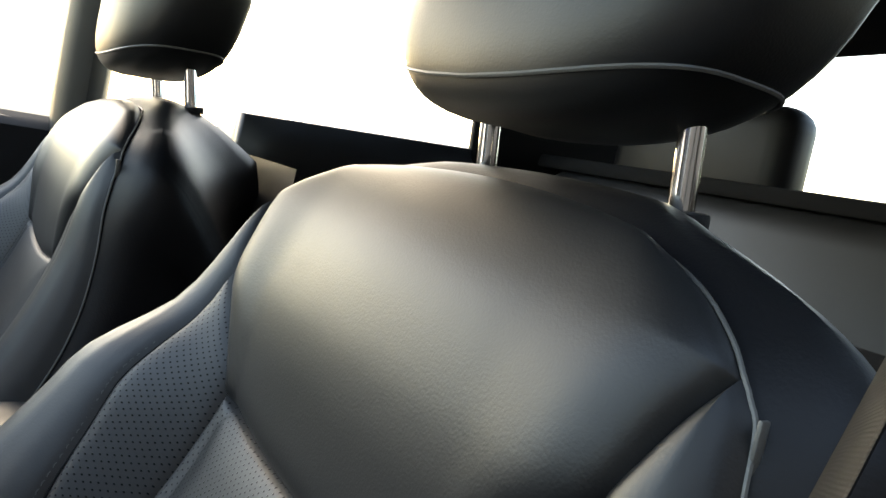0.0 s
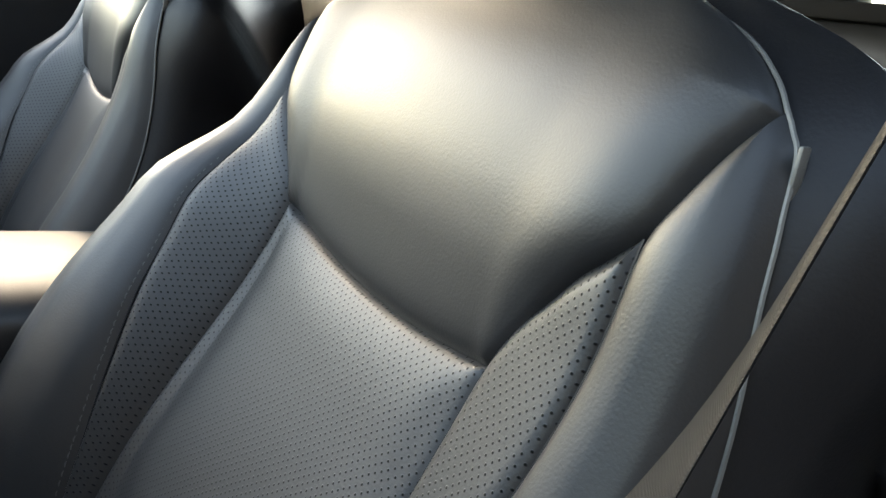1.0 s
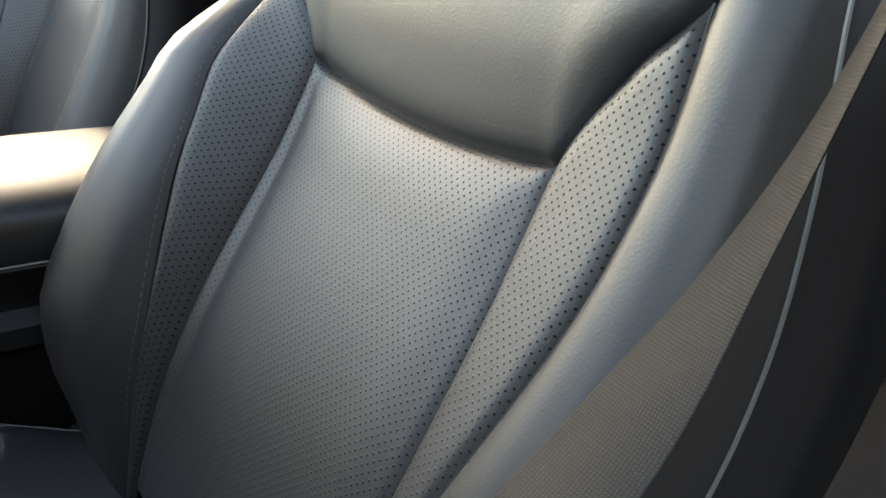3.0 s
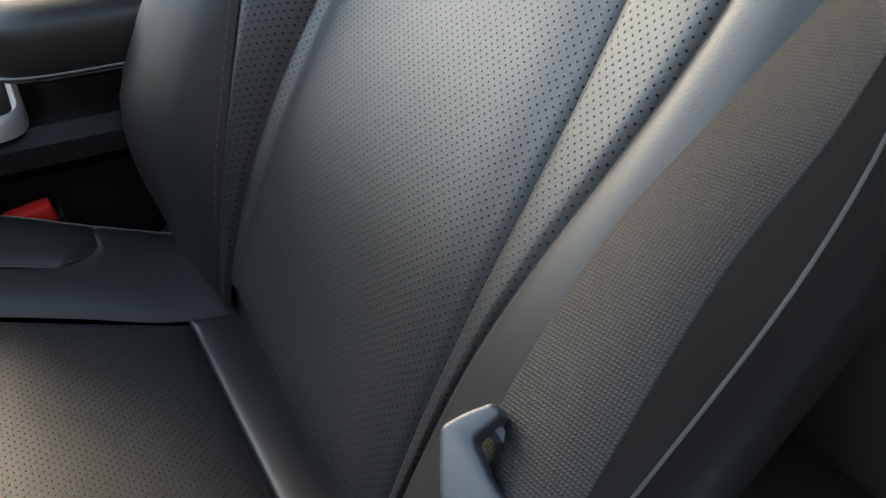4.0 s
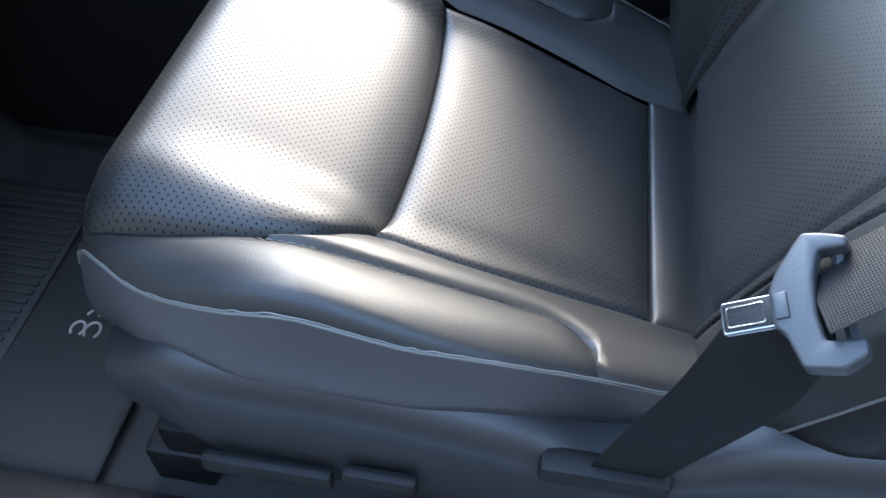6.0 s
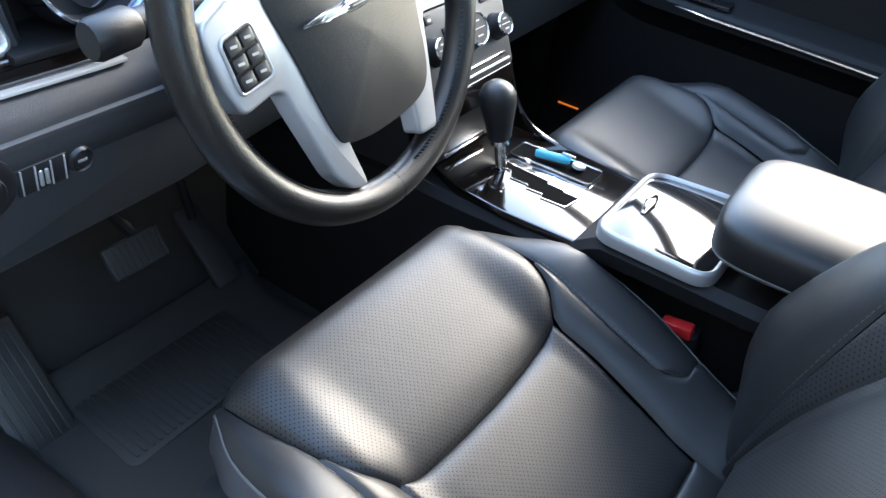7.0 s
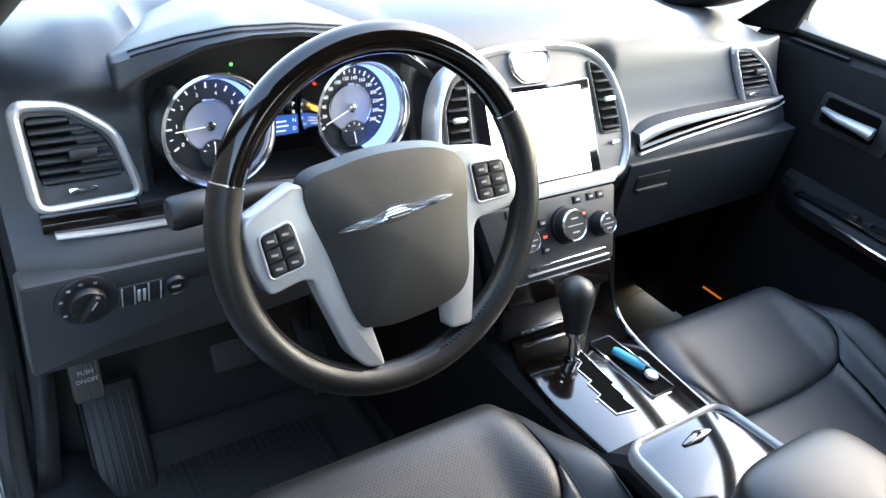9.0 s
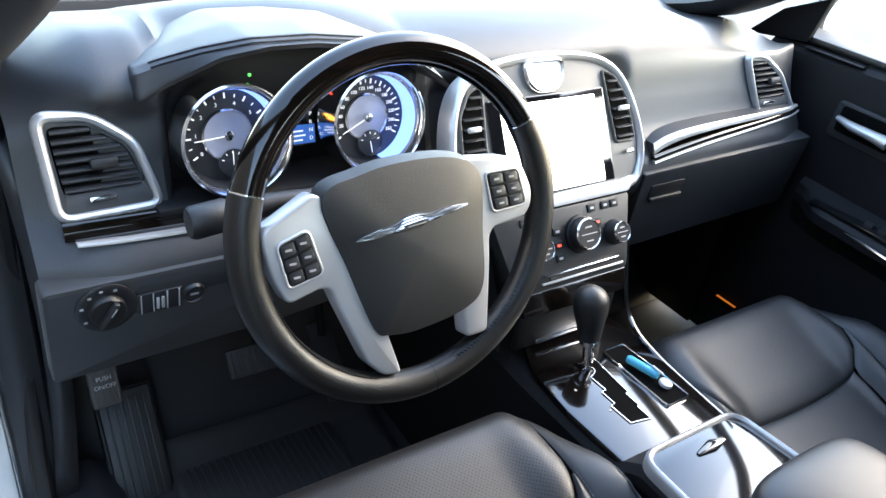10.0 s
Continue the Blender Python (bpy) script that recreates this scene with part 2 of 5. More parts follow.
def box(size, at=(0, 0, 0), bevel=0.003, m=None, seg=2):
    bm = bmesh.new()
    bmesh.ops.create_cube(bm, size=1)
    bmesh.ops.scale(bm, vec=size, verts=bm.verts)
    b = min(bevel, min(size) * 0.45)
    if b > 0:
        bmesh.ops.bevel(bm, geom=list(bm.edges), offset=b, segments=seg, affect="EDGES", profile=0.5)
    bmesh.ops.transform(bm, matrix=Matrix.Translation(at) if m is None else m @ Matrix.Translation(at), verts=bm.verts)
    return bm


def disc(r, h, m, seg=40, bevel=0.0015):
    """A round plate or knob along the local z of m, its base at z = 0."""
    bm = bmesh.new()
    bmesh.ops.create_cone(bm, cap_ends=True, segments=seg, radius1=r, radius2=r, depth=h)
    bmesh.ops.translate(bm, vec=(0, 0, h / 2), verts=bm.verts)
    if bevel:
        rim = [e for e in bm.edges if all(abs(v.co.z - h) < 1e-6 for v in e.verts)]
        bmesh.ops.bevel(bm, geom=rim, offset=min(bevel, h * 0.45), segments=2, affect="EDGES", profile=0.5)
    bmesh.ops.transform(bm, matrix=m, verts=bm.verts)
    return bm


def lathe(profile, m, seg=48):
    """A turned shape: profile of (radius, height) about the local z of m."""
    bm = bmesh.new()
    rings = [[bm.verts.new(m @ Vector((r * math.cos(a), r * math.sin(a), h))) for a in (k * 2 * math.pi / seg for k in range(seg))] for r, h in profile]
    for A, B in zip(rings, rings[1:]):
        for k in range(seg):
            bm.faces.new((A[k], A[(k + 1) % seg], B[(k + 1) % seg], B[k]))
    return bm


def plate(outline, depth, m, bevel=0.0015, seg=2):
    """A flat piece cut to an outline in the local xy of m, its front at z = 0, its back at z = -depth."""
    bm = bmesh.new()
    front = bm.faces.new([bm.verts.new((x, y, 0)) for x, y in outline])
    r = bmesh.ops.extrude_face_region(bm, geom=[front])
    bmesh.ops.translate(bm, vec=(0, 0, -depth), verts=[v for v in r["geom"] if isinstance(v, bmesh.types.BMVert)])
    if bevel:
        rim = [e for e in bm.edges if all(abs(v.co.z) < 1e-7 for v in e.verts)]
        bmesh.ops.bevel(bm, geom=rim, offset=bevel, segments=seg, affect="EDGES", profile=0.5)
    bmesh.ops.transform(bm, matrix=m, verts=bm.verts)
    return bm


def rounded(outline, r, n=5):
    """The outline with its corners rounded by about r."""
    pts = [Vector(p) for p in outline]
    out = []
    for i, p in enumerate(pts):
        a, b = pts[i - 1] - p, pts[(i + 1) % len(pts)] - p
        k = min(r, a.length * 0.45, b.length * 0.45)
        s, e = p + a.normalized() * k, p + b.normalized() * k
        for j in range(n + 1):
            t = j / n
            q = s * (1 - t) ** 2 + p * 2 * t * (1 - t) + e * t * t
            out.append((q.x, q.y))
    return out


def smooth_loop(pts, n):
    """A closed smooth outline through pts."""
    m = len(pts)
    P = [Vector(p) for p in pts]
    out = []
    for i in range(n):
        t = i / n * m
        k = int(t)
        f = t - k
        p0, p1, p2, p3 = P[(k - 1) % m], P[k % m], P[(k + 1) % m], P[(k + 2) % m]
        q = 0.5 * ((2 * p1) + (p2 - p0) * f + (2 * p0 - 5 * p1 + 4 * p2 - p3) * f * f + (3 * p1 - p0 - 3 * p2 + p3) * f ** 3)
        out.append(tuple(q))
    return out


def frame_ring(outline, width, depth, m, lift=0.0):
    """A raised frame along a closed outline: rounded strip of that width, standing lift proud."""
    n = len(outline)
    P = [Vector((*p, 0)) for p in outline]
    bm = bmesh.new()
    prof = [(-0.5, -depth), (-0.5, 0.2), (-0.3, 0.75), (0, 1.0), (0.3, 0.75), (0.5, 0.2), (0.5, -depth)]
    rings = []
    for i in range(n):
        d = (P[(i + 1) % n] - P[i - 1]).normalized()
        s = Vector((d.y, -d.x, 0))
        rings.append([bm.verts.new(m @ (P[i] + s * a * width + Vector((0, 0, lift * b if b > 0 else b)))) for a, b in prof])
    for i in range(n):
        A, B = rings[i], rings[(i + 1) % n]
        for k in range(len(prof) - 1):
            bm.faces.new((A[k], A[k + 1], B[k + 1], B[k]))
    return bm


def axes(origin, normal, right=(1, 0, 0)):
    """A pose at origin whose local z is normal and whose x lies along right."""
    z = Vector(normal).normalized()
    x = Vector(right)
    x = (x - z * x.dot(z)).normalized()
    y = z.cross(x)
    return Matrix.Translation(origin) @ Matrix((x, y, z)).transposed().to_4x4()


def words(text, size, m, material, parent, name="lettering", align="CENTER"):
    """Flat lettering in the local xy of m."""
    cu = bpy.data.curves.new(name, "FONT")
    cu.body, cu.size, cu.align_x, cu.align_y, cu.extrude = text, size, align, "CENTER", 0.0002
    tmp = bpy.data.objects.new("tmp", cu)
    scene.collection.objects.link(tmp)
    me = bpy.data.meshes.new_from_object(tmp.evaluated_get(bpy.context.evaluated_depsgraph_get()))
    bpy.data.objects.remove(tmp)
    bpy.data.curves.remove(cu)
    me.transform(m)
    me.materials.clear()
    me.materials.append(material)
    ob = new(name, me)
    ob.parent = parent
    return ob


def merge(*bms):
    """Joins pieces of one part."""
    out = bmesh.new()
    for b in bms:
        me = bpy.data.meshes.new("tmp")
        b.to_mesh(me)
        b.free()
        out.from_mesh(me)
        bpy.data.meshes.remove(me)
    return out

# ---- seats ----
def smooth01(a, b, x):
    t = max(0.0, min(1.0, (x - a) / (b - a)))
    return t * t * (3 - 2 * t)


def curve_2d(pts):
    P = spline([(0, *p) for p in pts], 160)
    L = [0.0]
    for a, b in zip(P, P[1:]):
        L.append(L[-1] + (b - a).length)

    def at(h):
        h = max(0.0, min(h, L[-1] - 1e-6))
        k = max(i for i in range(len(L) - 1) if L[i] <= h)
        f = (h - L[k]) / (L[k + 1] - L[k])
        p = P[k].lerp(P[k + 1], f)
        d = (P[k + 1] - P[k]).normalized()
        return p.y, p.z, d.y, d.z
    return at, L[-1]


BACK_AT, BACK_LEN = curve_2d([(-0.446, 0.20), (-0.463, 0.28), (-0.52, 0.415), (-0.595, 0.545), (-0.626, 0.62), (-0.640, 0.69), (-0.662, 0.745), (-0.70, 0.782), (-0.755, 0.792), (-0.80, 0.775)])


def back_place(x, h, d):
    """A point of the backrest's face: x across, h up the face, d proud of it."""
    y, z, dy, dz = BACK_AT(h)
    a = abs(x)
    hb = smooth01(0.08, 0.36, BACK_LEN - h)
    # the bolster beside the console stands proud, the one at the doorway is worn flat
    if x > 0:
        wing = lerp_list([(0.125, 0), (0.140, 0.011), (0.160, 0.032), (0.18, 0.051), (0.20, 0.063), (0.22, 0.072), (0.24, 0.074), (0.255, 0.068), (0.268, 0.050), (0.276, 0.030)], a)
        wing *= (1 + 0.15 * smooth01(0.05, 0.15, h) * (1 - smooth01(0.28, 0.42, h))) * (1 - 0.6 * smooth01(0.40, 0.54, h))
    else:
        wing = lerp_list([(0.125, 0), (0.150, 0.004), (0.175, 0.008), (0.20, 0.010), (0.22, 0.008), (0.236, 0.001), (0.250, -0.013), (0.264, -0.030)], a)
    wing *= hb * (smooth01(-0.02, 0.20, h) if x > 0 else 1.0)
    fall = 0.012 * (1 - hb) * max(0.0, (a - 0.205) / 0.05) ** 2
    crown = -0.007 * (1 - hb) * (a / 0.2) ** 2
    t = d + wing - fall + crown
    return Vector((x, y + dz * t, z - dy * t))


def seat_height(y):
    return lerp_list([(-0.50, 0.222), (-0.42, 0.243), (-0.20, 0.312), (-0.10, 0.350), (-0.07, 0.361), (-0.045, 0.365), (-0.025, 0.360), (-0.012, 0.343), (-0.004, 0.318), (0.0, 0.28)], y)


def seat_place(x, y, d):
    """A point of the cushion's top: x across, y ahead, d proud of it."""
    a = abs(x)
    k = smooth01(0.01, 0.20, -y)
    wing = k * (0.034 * smooth01(0.115, 0.19, a) + 0.26 * max(0.0, a - 0.18))
    fall = 0.006 * max(0.0, (a - 0.24) / 0.012) ** 2
    front = -0.022 * max(0.0, (a - 0.15) / 0.06) ** 2 * (1 - k)
    return Vector((x, y, seat_height(y) + wing - fall + front + d))


def panel(name, place, left, right, material, parent, puff=0.008, roll=0.035, n=(26, 30), label="", crease=0.004, bow=0.0, bow_end=0.0):
    """A padded panel between two rails of (x, h) points: swollen in the middle, tucked into its seams."""
    A, B = spline([(*p, 0) for p in left], n[1] + 1), spline([(*p, 0) for p in right], n[1] + 1)
    length = sum((a - b).length for a, b in zip(A, A[1:]))

    def flat(s, t):
        k = t * n[1]
        i = min(int(k), n[1] - 1)
        f = k - i
        q = A[i].lerp(A[i + 1], f).lerp(B[i].lerp(B[i + 1], f), s)
        q.y -= (1 - (2 * s - 1) ** 2) * (bow * (1 - t) ** 3 + bow_end * t ** 3)
        return q

    def edge(v):
        # denser rows next to the seams
        return 0.5 - 0.5 * math.cos(math.pi * v)

    def fn(u, v):
        s, t = edge(u), edge(v)
        p = flat(s, t)
        w = (flat(1, t) - flat(0, t)).length
        dist = min(min(s, 1 - s) * w, min(t, 1 - t) * length)
        q = min(1.0, dist / roll)
        d = puff * (1 - (1 - q) ** 2.4) - crease * (1 - min(1.0, dist / 0.006))
        return place(p.x, p.y, d)

    def uv(u, v):
        p = flat(edge(u), edge(v))
        return p.x, p.y
    return part(name, grid(fn, n[0], n[1], uv), material, parent, label)


def mirror_pts(pts):
    return [(-x, y) for x, y in pts]


def cord(name, place, pts, r, parent, material, n=50, d=0.0, label=""):
    P = spline([(*p, 0) for p in pts], n)
    return part(name, tube([place(p.x, p.y, d) for p in P], r, 6), material, parent, label)


def stitches(name, place, pts, parent, d=0.001, pitch=0.0062, r=0.0006, material=None):
    """A row of short thread stitches along pts."""
    P = spline([(*p, 0) for p in pts], 240)
    out, run = [], 0.0
    for a, b in zip(P, P[1:]):
        run += (b - a).length
        if run >= pitch:
            mid = a.lerp(b, 0.5)
            way = (b - a).normalized() * pitch * 0.36
            out.append(tube([place(q.x, q.y, d + k) for q, k in ((mid - way, -0.0006), (mid, 0.0), (mid + way, -0.0006))], r, 5))
            run = 0.0
    return part(name, merge(*out), material or THREAD, parent, "pale thread stitches")


def front_seat(label):
    seat = thing("front_seat", label, "car seat", group="front seats")
    # cushion
    V = 0.150
    front_rail = [(-0.192, -0.004), (-0.200, -0.030), (-0.2035, -0.064), (-0.201, -0.100), (-0.196, -0.138), (-0.178, -0.181), (-V, -0.210)]
    panel("thigh_panel", seat_place, front_rail, mirror_pts(front_rail), LEATHER_PERF, seat, puff=0.016, roll=0.06, n=(36, 34), label="perforated black leather front pad", bow_end=0.010)
    ins = [(-V - 0.001, -0.208), (-0.150, -0.26), (-0.142, -0.34), (-0.134, -0.418)]
    panel("seat_insert", seat_place, ins, mirror_pts(ins), LEATHER_PERF, seat, puff=0.010, roll=0.05, n=(34, 34), label="perforated black leather centre panel", bow=0.010)
    tail = [(-0.139, -0.417), (-0.142, -0.50)]
    panel("rear_strip", seat_place, tail, mirror_pts(tail), LEATHER, seat, puff=0.007, roll=0.035)
    outer = [(0.200, -0.006), (0.214, -0.030), (0.235, -0.070), (0.249, -0.120), (0.2545, -0.165), (0.253, -0.240), (0.249, -0.275), (0.241, -0.320), (0.230, -0.369), (0.220, -0.425), (0.211, -0.460)]
    seam = [(0.194, -0.005), (0.202, -0.030), (0.2055, -0.064), (0.203, -0.100), (0.198, -0.140), (0.194, -0.208), (0.1885, -0.269), (0.186, -0.310), (0.184, -0.336)]
    strip_in = [(0.193, -0.150), (0.179, -0.181), (0.152, -0.212), (0.151, -0.260), (0.144, -0.335), (0.140, -0.365), (0.137, -0.385), (0.136, -0.400), (0.135, -0.425), (0.133, -0.460)]
    strip_out = [(0.1975, -0.150), (0.1955, -0.178), (0.193, -0.212), (0.188, -0.260), (0.1838, -0.333), (0.194, -0.357), (0.208, -0.3695), (0.229, -0.3710), (0.220, -0.425), (0.211, -0.460)]
    for s in (1, -1):
        f = (lambda q: q) if s == 1 else mirror_pts
        panel("cushion_bolster", seat_place, f(seam), f(outer[:-2]), LEATHER, seat, puff=0.007, roll=0.035, crease=0.0010, bow_end=0.020)
        panel("bolster_strip", seat_place, f(strip_in), f(strip_out), LEATHER, seat, puff=0.0045, roll=0.02, crease=0.0008)
        cord("cushion_piping", seat_place, f(outer), 0.0012, seat, PIPING, d=-0.002, label="pale twin-needle seam along the bolster")
        pleat = spline([(*p, 0) for p in f(outer)], 160)
        part("puckered_seam", tube([seat_place(p.x * (1 - 0.0018 * max(0.0, math.sin(i * 0.9))), p.y, 0.0002 + 0.0005 * math.sin(i * 0.9) * math.sin(i * 0.23) * smooth01(8, 40, i) * (1 - smooth01(80, 120, i))) for i, p in enumerate(pleat)], 0.0007, 5), PIPING, seat)
        stitches("bolster_stitching", seat_place, f([(x + 0.002, y) for x, y in seam[4:]] + [(0.193, -0.357), (0.208, -0.3665), (0.226, -0.370)]), seat, d=0.0012, r=0.0005)

        # cushion's upright side
        side = spline([(*p, 0) for p in f(outer)], 40)

        def skirt(u, v, side=side):
            k = min(int(u * 39), 38)
            p = side[k].lerp(side[k + 1], u * 39 - k)
            q = seat_place(p.x, p.y, -0.003)
            bulge = 0.010 * math.sin(math.pi * min(1, v * 1.2))
            return Vector((q.x + math.copysign(bulge, q.x), q.y, q.z + (0.225 - q.z + 0.02 * u) * v))
        part("cushion_side", grid(skirt, 40, 8), SIDE_LIT_LEATHER, seat, "black leather side of the cushion, lightened as if lit from outside")
    cord("front_piping", seat_place, [(-0.200, -0.006), (0, -0.004), (0.200, -0.006)], 0.002, seat, PIPING, d=-0.001)

    def apron(u, v):
        x = -0.2 + 0.4 * u
        q = seat_place(x, -0.005, -0.002)
        return Vector((x, q.y + 0.012 * math.sin(math.pi * v) - 0.03 * v, q.z - (q.z - 0.20) * v))
    part("cushion_front", grid(apron, 24, 10), SIDE_VINYL, seat)
    # backrest
    vl, vt = 0.134, 0.443
    under = [(-0.150, 0.0), (-0.150, 0.13)]
    panel("lumbar_base", lambda x, h, d: back_place(x, h, d - 0.010), under, mirror_pts(under), LEATHER, seat, puff=0.002, n=(12, 6))
    ins = [(-0.141, 0.075), (-0.141, 0.16), (-0.140, 0.28), (-0.138, vt + 0.003)]
    panel("back_insert", back_place, ins, mirror_pts(ins), LEATHER_PERF, seat, puff=0.008, roll=0.05, n=(36, 46), label="perforated black leather lumbar panel", bow=0.016, bow_end=0.013)
    head = [(-0.137, vt), (-0.166, vt + 0.05), (-0.195, vt + 0.085), (-0.206, vt + 0.117), (-0.216, vt + 0.141), (-0.2185, vt + 0.148), (-0.206, vt + 0.161), (-0.178, vt + 0.180), (-0.142, vt + 0.195)]
    panel("shoulder_panel", back_place, head, mirror_pts(head), LEATHER, seat, puff=0.012, roll=0.045, n=(44, 44), label="smooth black leather shoulder panel", bow=0.013, bow_end=-0.022)
    strip_a = [(0.139, 0.01), (0.139, 0.12), (0.138, 0.26), (0.134, vt - 0.004), (0.163, vt + 0.051), (0.181, vt + 0.070), (0.1935, vt + 0.083)]
    strip_b = [(0.146, 0.01), (0.150, 0.12), (0.156, 0.20), (0.168, 0.27), (0.180, 0.33), (0.192, 0.40), (0.196, 0.45), (0.197, 0.49), (0.1965, 0.51), (0.1955, 0.527)]
    bol_a = [(0.145, 0.01), (0.149, 0.12), (0.155, 0.20), (0.167, 0.27), (0.179, 0.33), (0.191, 0.40), (0.1955, 0.46), (0.196, 0.50), (0.1955, 0.527), (0.202, 0.547), (0.209, 0.566), (0.2145, 0.580), (0.2185, 0.590)]
    bol_b = [(0.236, 0.01), (0.248, 0.12), (0.254, 0.19), (0.259, 0.26), (0.261, 0.33), (0.258, 0.40), (0.250, 0.47), (0.2415, 0.53), (0.2365, 0.555), (0.231, 0.575), (0.2250, 0.584), (0.2190, 0.591)]
    top_edge = [(0.2190, 0.591), (0.2055, 0.6045), (0.178, 0.6235), (0.142, 0.6385), (0.08, 0.655), (0, 0.6615)]
    for s in (1, -1):
        f = (lambda q: q) if s == 1 else mirror_pts
        panel("back_strip", back_place, f(strip_a), f(strip_b), LEATHER_PERF, seat, puff=0.003, roll=0.015, n=(14, 50), crease=0.0022)
        if s == 1:
            edge_b = [(0.180, 0.01), (0.232, 0.12), (0.262, 0.20), (0.268, 0.27), (0.264, 0.33), (0.256, 0.40), (0.246, 0.47), (0.239, 0.53), (0.236, 0.555), (0.231, 0.575), (0.2250, 0.584), (0.2190, 0.591)]
        else:
            edge_b = bol_b
        panel("back_bolster", back_place, f(bol_a), f(edge_b), LEATHER, seat, puff=0.007, roll=0.025, n=(26, 50), label="smooth black leather side bolster", crease=0.0022)
        cord("back_welt", back_place, f(strip_b), 0.0011, seat, PLASTIC_DARK, d=-0.0015)
        stitches("back_stitching", back_place, f([(x + 0.003, y) for x, y in strip_b[1:7]]), seat, d=0.0012)
        cord("back_piping", back_place, f(edge_b + top_edge[1:]), 0.0011, seat, PIPING, n=80, d=-0.002, label="pale piping round the backrest")
        rim = spline([(*p, 0) for p in f(edge_b + top_edge[1:])], 60)

        def flank(u, v, rim=rim):
            k = min(int(u * 59), 58)
            p = rim[k].lerp(rim[k + 1], u * 59 - k)
            q = back_place(p.x, p.y, -0.004)
            back = Vector((p.x * (0.97 - 0.05 * v), -0.60 - 0.30 * min(1.0, p.y / 0.6) * 0.85, min(q.z - 0.045 * v, 0.77)))
            back.y = min(back.y, q.y - 0.06)
            m = q.lerp(back, v)
            side = smooth01(0.10, 0.20, abs(p.x))
            swell = 1 - (1 - min(1.0, v / 0.24)) ** 2 if v < 0.24 else 1 - smooth01(0.24, 1.15, v)
            m.x += math.copysign((0.014 + 0.030 * smooth01(0.45, 0.58, p.y)) * swell, m.x if abs(m.x) > 1e-3 else 1.0) * side
            m.z -= 0.24 * side * max(0.0, v - 0.12) ** 1.3 * smooth01(0.45, 0.56, p.y)
            m.z += (0.006 + 0.014 * (1 - side)) * swell * smooth01(0.56, 0.62, p.y)
            return m
        part("back_side", grid(flank, 60, 16), SIDE_VINYL, seat, "smooth dark side of the backrest")
    part("side_tag", box((0.002, 0.005, 0.019), (-0.2345, -0.662, 0.722), 0.0008), PIPING, seat, "small pale sewn tag")

    def shell(u, v):
        x = (u - 0.5) * 0.46
        z = 0.22 + 0.52 * v
        return Vector((x, -0.60 - 0.255 * min(1, v * 1.05) - 0.012 * math.cos(x * 6), z))
    part("back_shell", grid(shell, 16, 16), PLASTIC, seat)
    # head restraint
    def head_rest(u, v):
        a, b = u * 2 * math.pi, (v - 0.5) * math.pi
        ex = lambda c, e: math.copysign(abs(c) ** e, c)
        x = 0.163 * ex(math.cos(b), 0.42) * ex(math.cos(a), 0.5)
        y = 0.068 * ex(math.cos(b), 0.45) * ex(math.sin(a), 0.6)
        z = 0.100 * ex(math.sin(b), 0.5)
        x *= 1 - 0.16 * max(0, -z / 0.100)
        z += 0.030 * (x / 0.16) ** 2 * max(0, -z / 0.100)
        return Vector((x, -0.742 + y - 0.12 * z - 0.022 * (x / 0.16) ** 2, 0.922 + z))
    rest = part("head_restraint", grid(head_rest, 40, 24, close_u=True), LEATHER, seat, "black leather head restraint")
    part("head_band", tube([head_rest(i / 60, 0.30) + Vector((0, 0, -0.001)) for i in range(60)], 0.0014, 6, True), PIPING, rest)
    for x in (-0.0925, 0.0925):
        part("head_post", tube([(x, -0.775, 0.73), (x, -0.765, 0.80), (x, -0.758, 0.86)], 0.0075, 14), CHROME, seat, "chrome head restraint post")
        part("post_collar", disc(0.016, 0.008, axes((x, -0.766, 0.786), (0, 0.1, 1))), PLASTIC_DARK, seat)
    # base
    for s in (1, -1):
        def shield(u, v, s=s):
            y = -0.030 - 0.60 * u
            top = lerp_list([(0, 0.270), (0.09, 0.304), (0.32, 0.300), (0.47, 0.284), (0.53, 0.272), (0.58, 0.262), (0.64, 0.262), (0.68, 0.278), (0.74, 0.304), (0.84, 0.317), (0.93, 0.312), (0.97, 0.300), (1, 0.275)], u)
            low = lerp_list([(0, 0.205), (0.2, 0.165), (0.5, 0.15), (1, 0.17)], u)
            x = lerp_list([(0, 0.232), (0.18, 0.262), (0.30, 0.272), (0.85, 0.268), (1, 0.262)], v)
            z = lerp_list([(0, top), (0.18, top - 0.004), (0.30, top - 0.022), (1, low)], v)
            return Vector((s * (x - 0.02 * max(0, 0.12 - u) / 0.12), y, z))
        part("base_shield", grid(shield, 36, 14), SHIELD, seat, "black plastic seat base shield")
        part("seat_rail", box((0.035, 0.50, 0.05), (s * 0.20, -0.26, 0.075), 0.006), PLASTIC_DARK, seat)
        part("rail_foot", box((0.045, 0.06, 0.06), (s * 0.20, -0.02, 0.03), 0.006), PLASTIC_DARK, seat)
        part("rail_foot", box((0.045, 0.06, 0.06), (s * 0.20, -0.49, 0.03), 0.006), PLASTIC_DARK, seat)
    part("seat_pan", box((0.42, 0.50, 0.10), (0, -0.26, 0.15), 0.02), PLASTIC_DARK, seat)
    part("recline_switch", box((0.012, 0.055, 0.022), (-0.277, -0.235, 0.205), 0.005), PLASTIC_DARK, seat, "black power seat switch")
    part("height_switch", box((0.012, 0.10, 0.022), (-0.277, -0.15, 0.192), 0.005), PLASTIC_DARK, seat)
    part("shield_screw", disc(0.011, 0.004, axes((-0.262, -0.035, 0.205), (-1, 0, 0))), STEEL, seat)
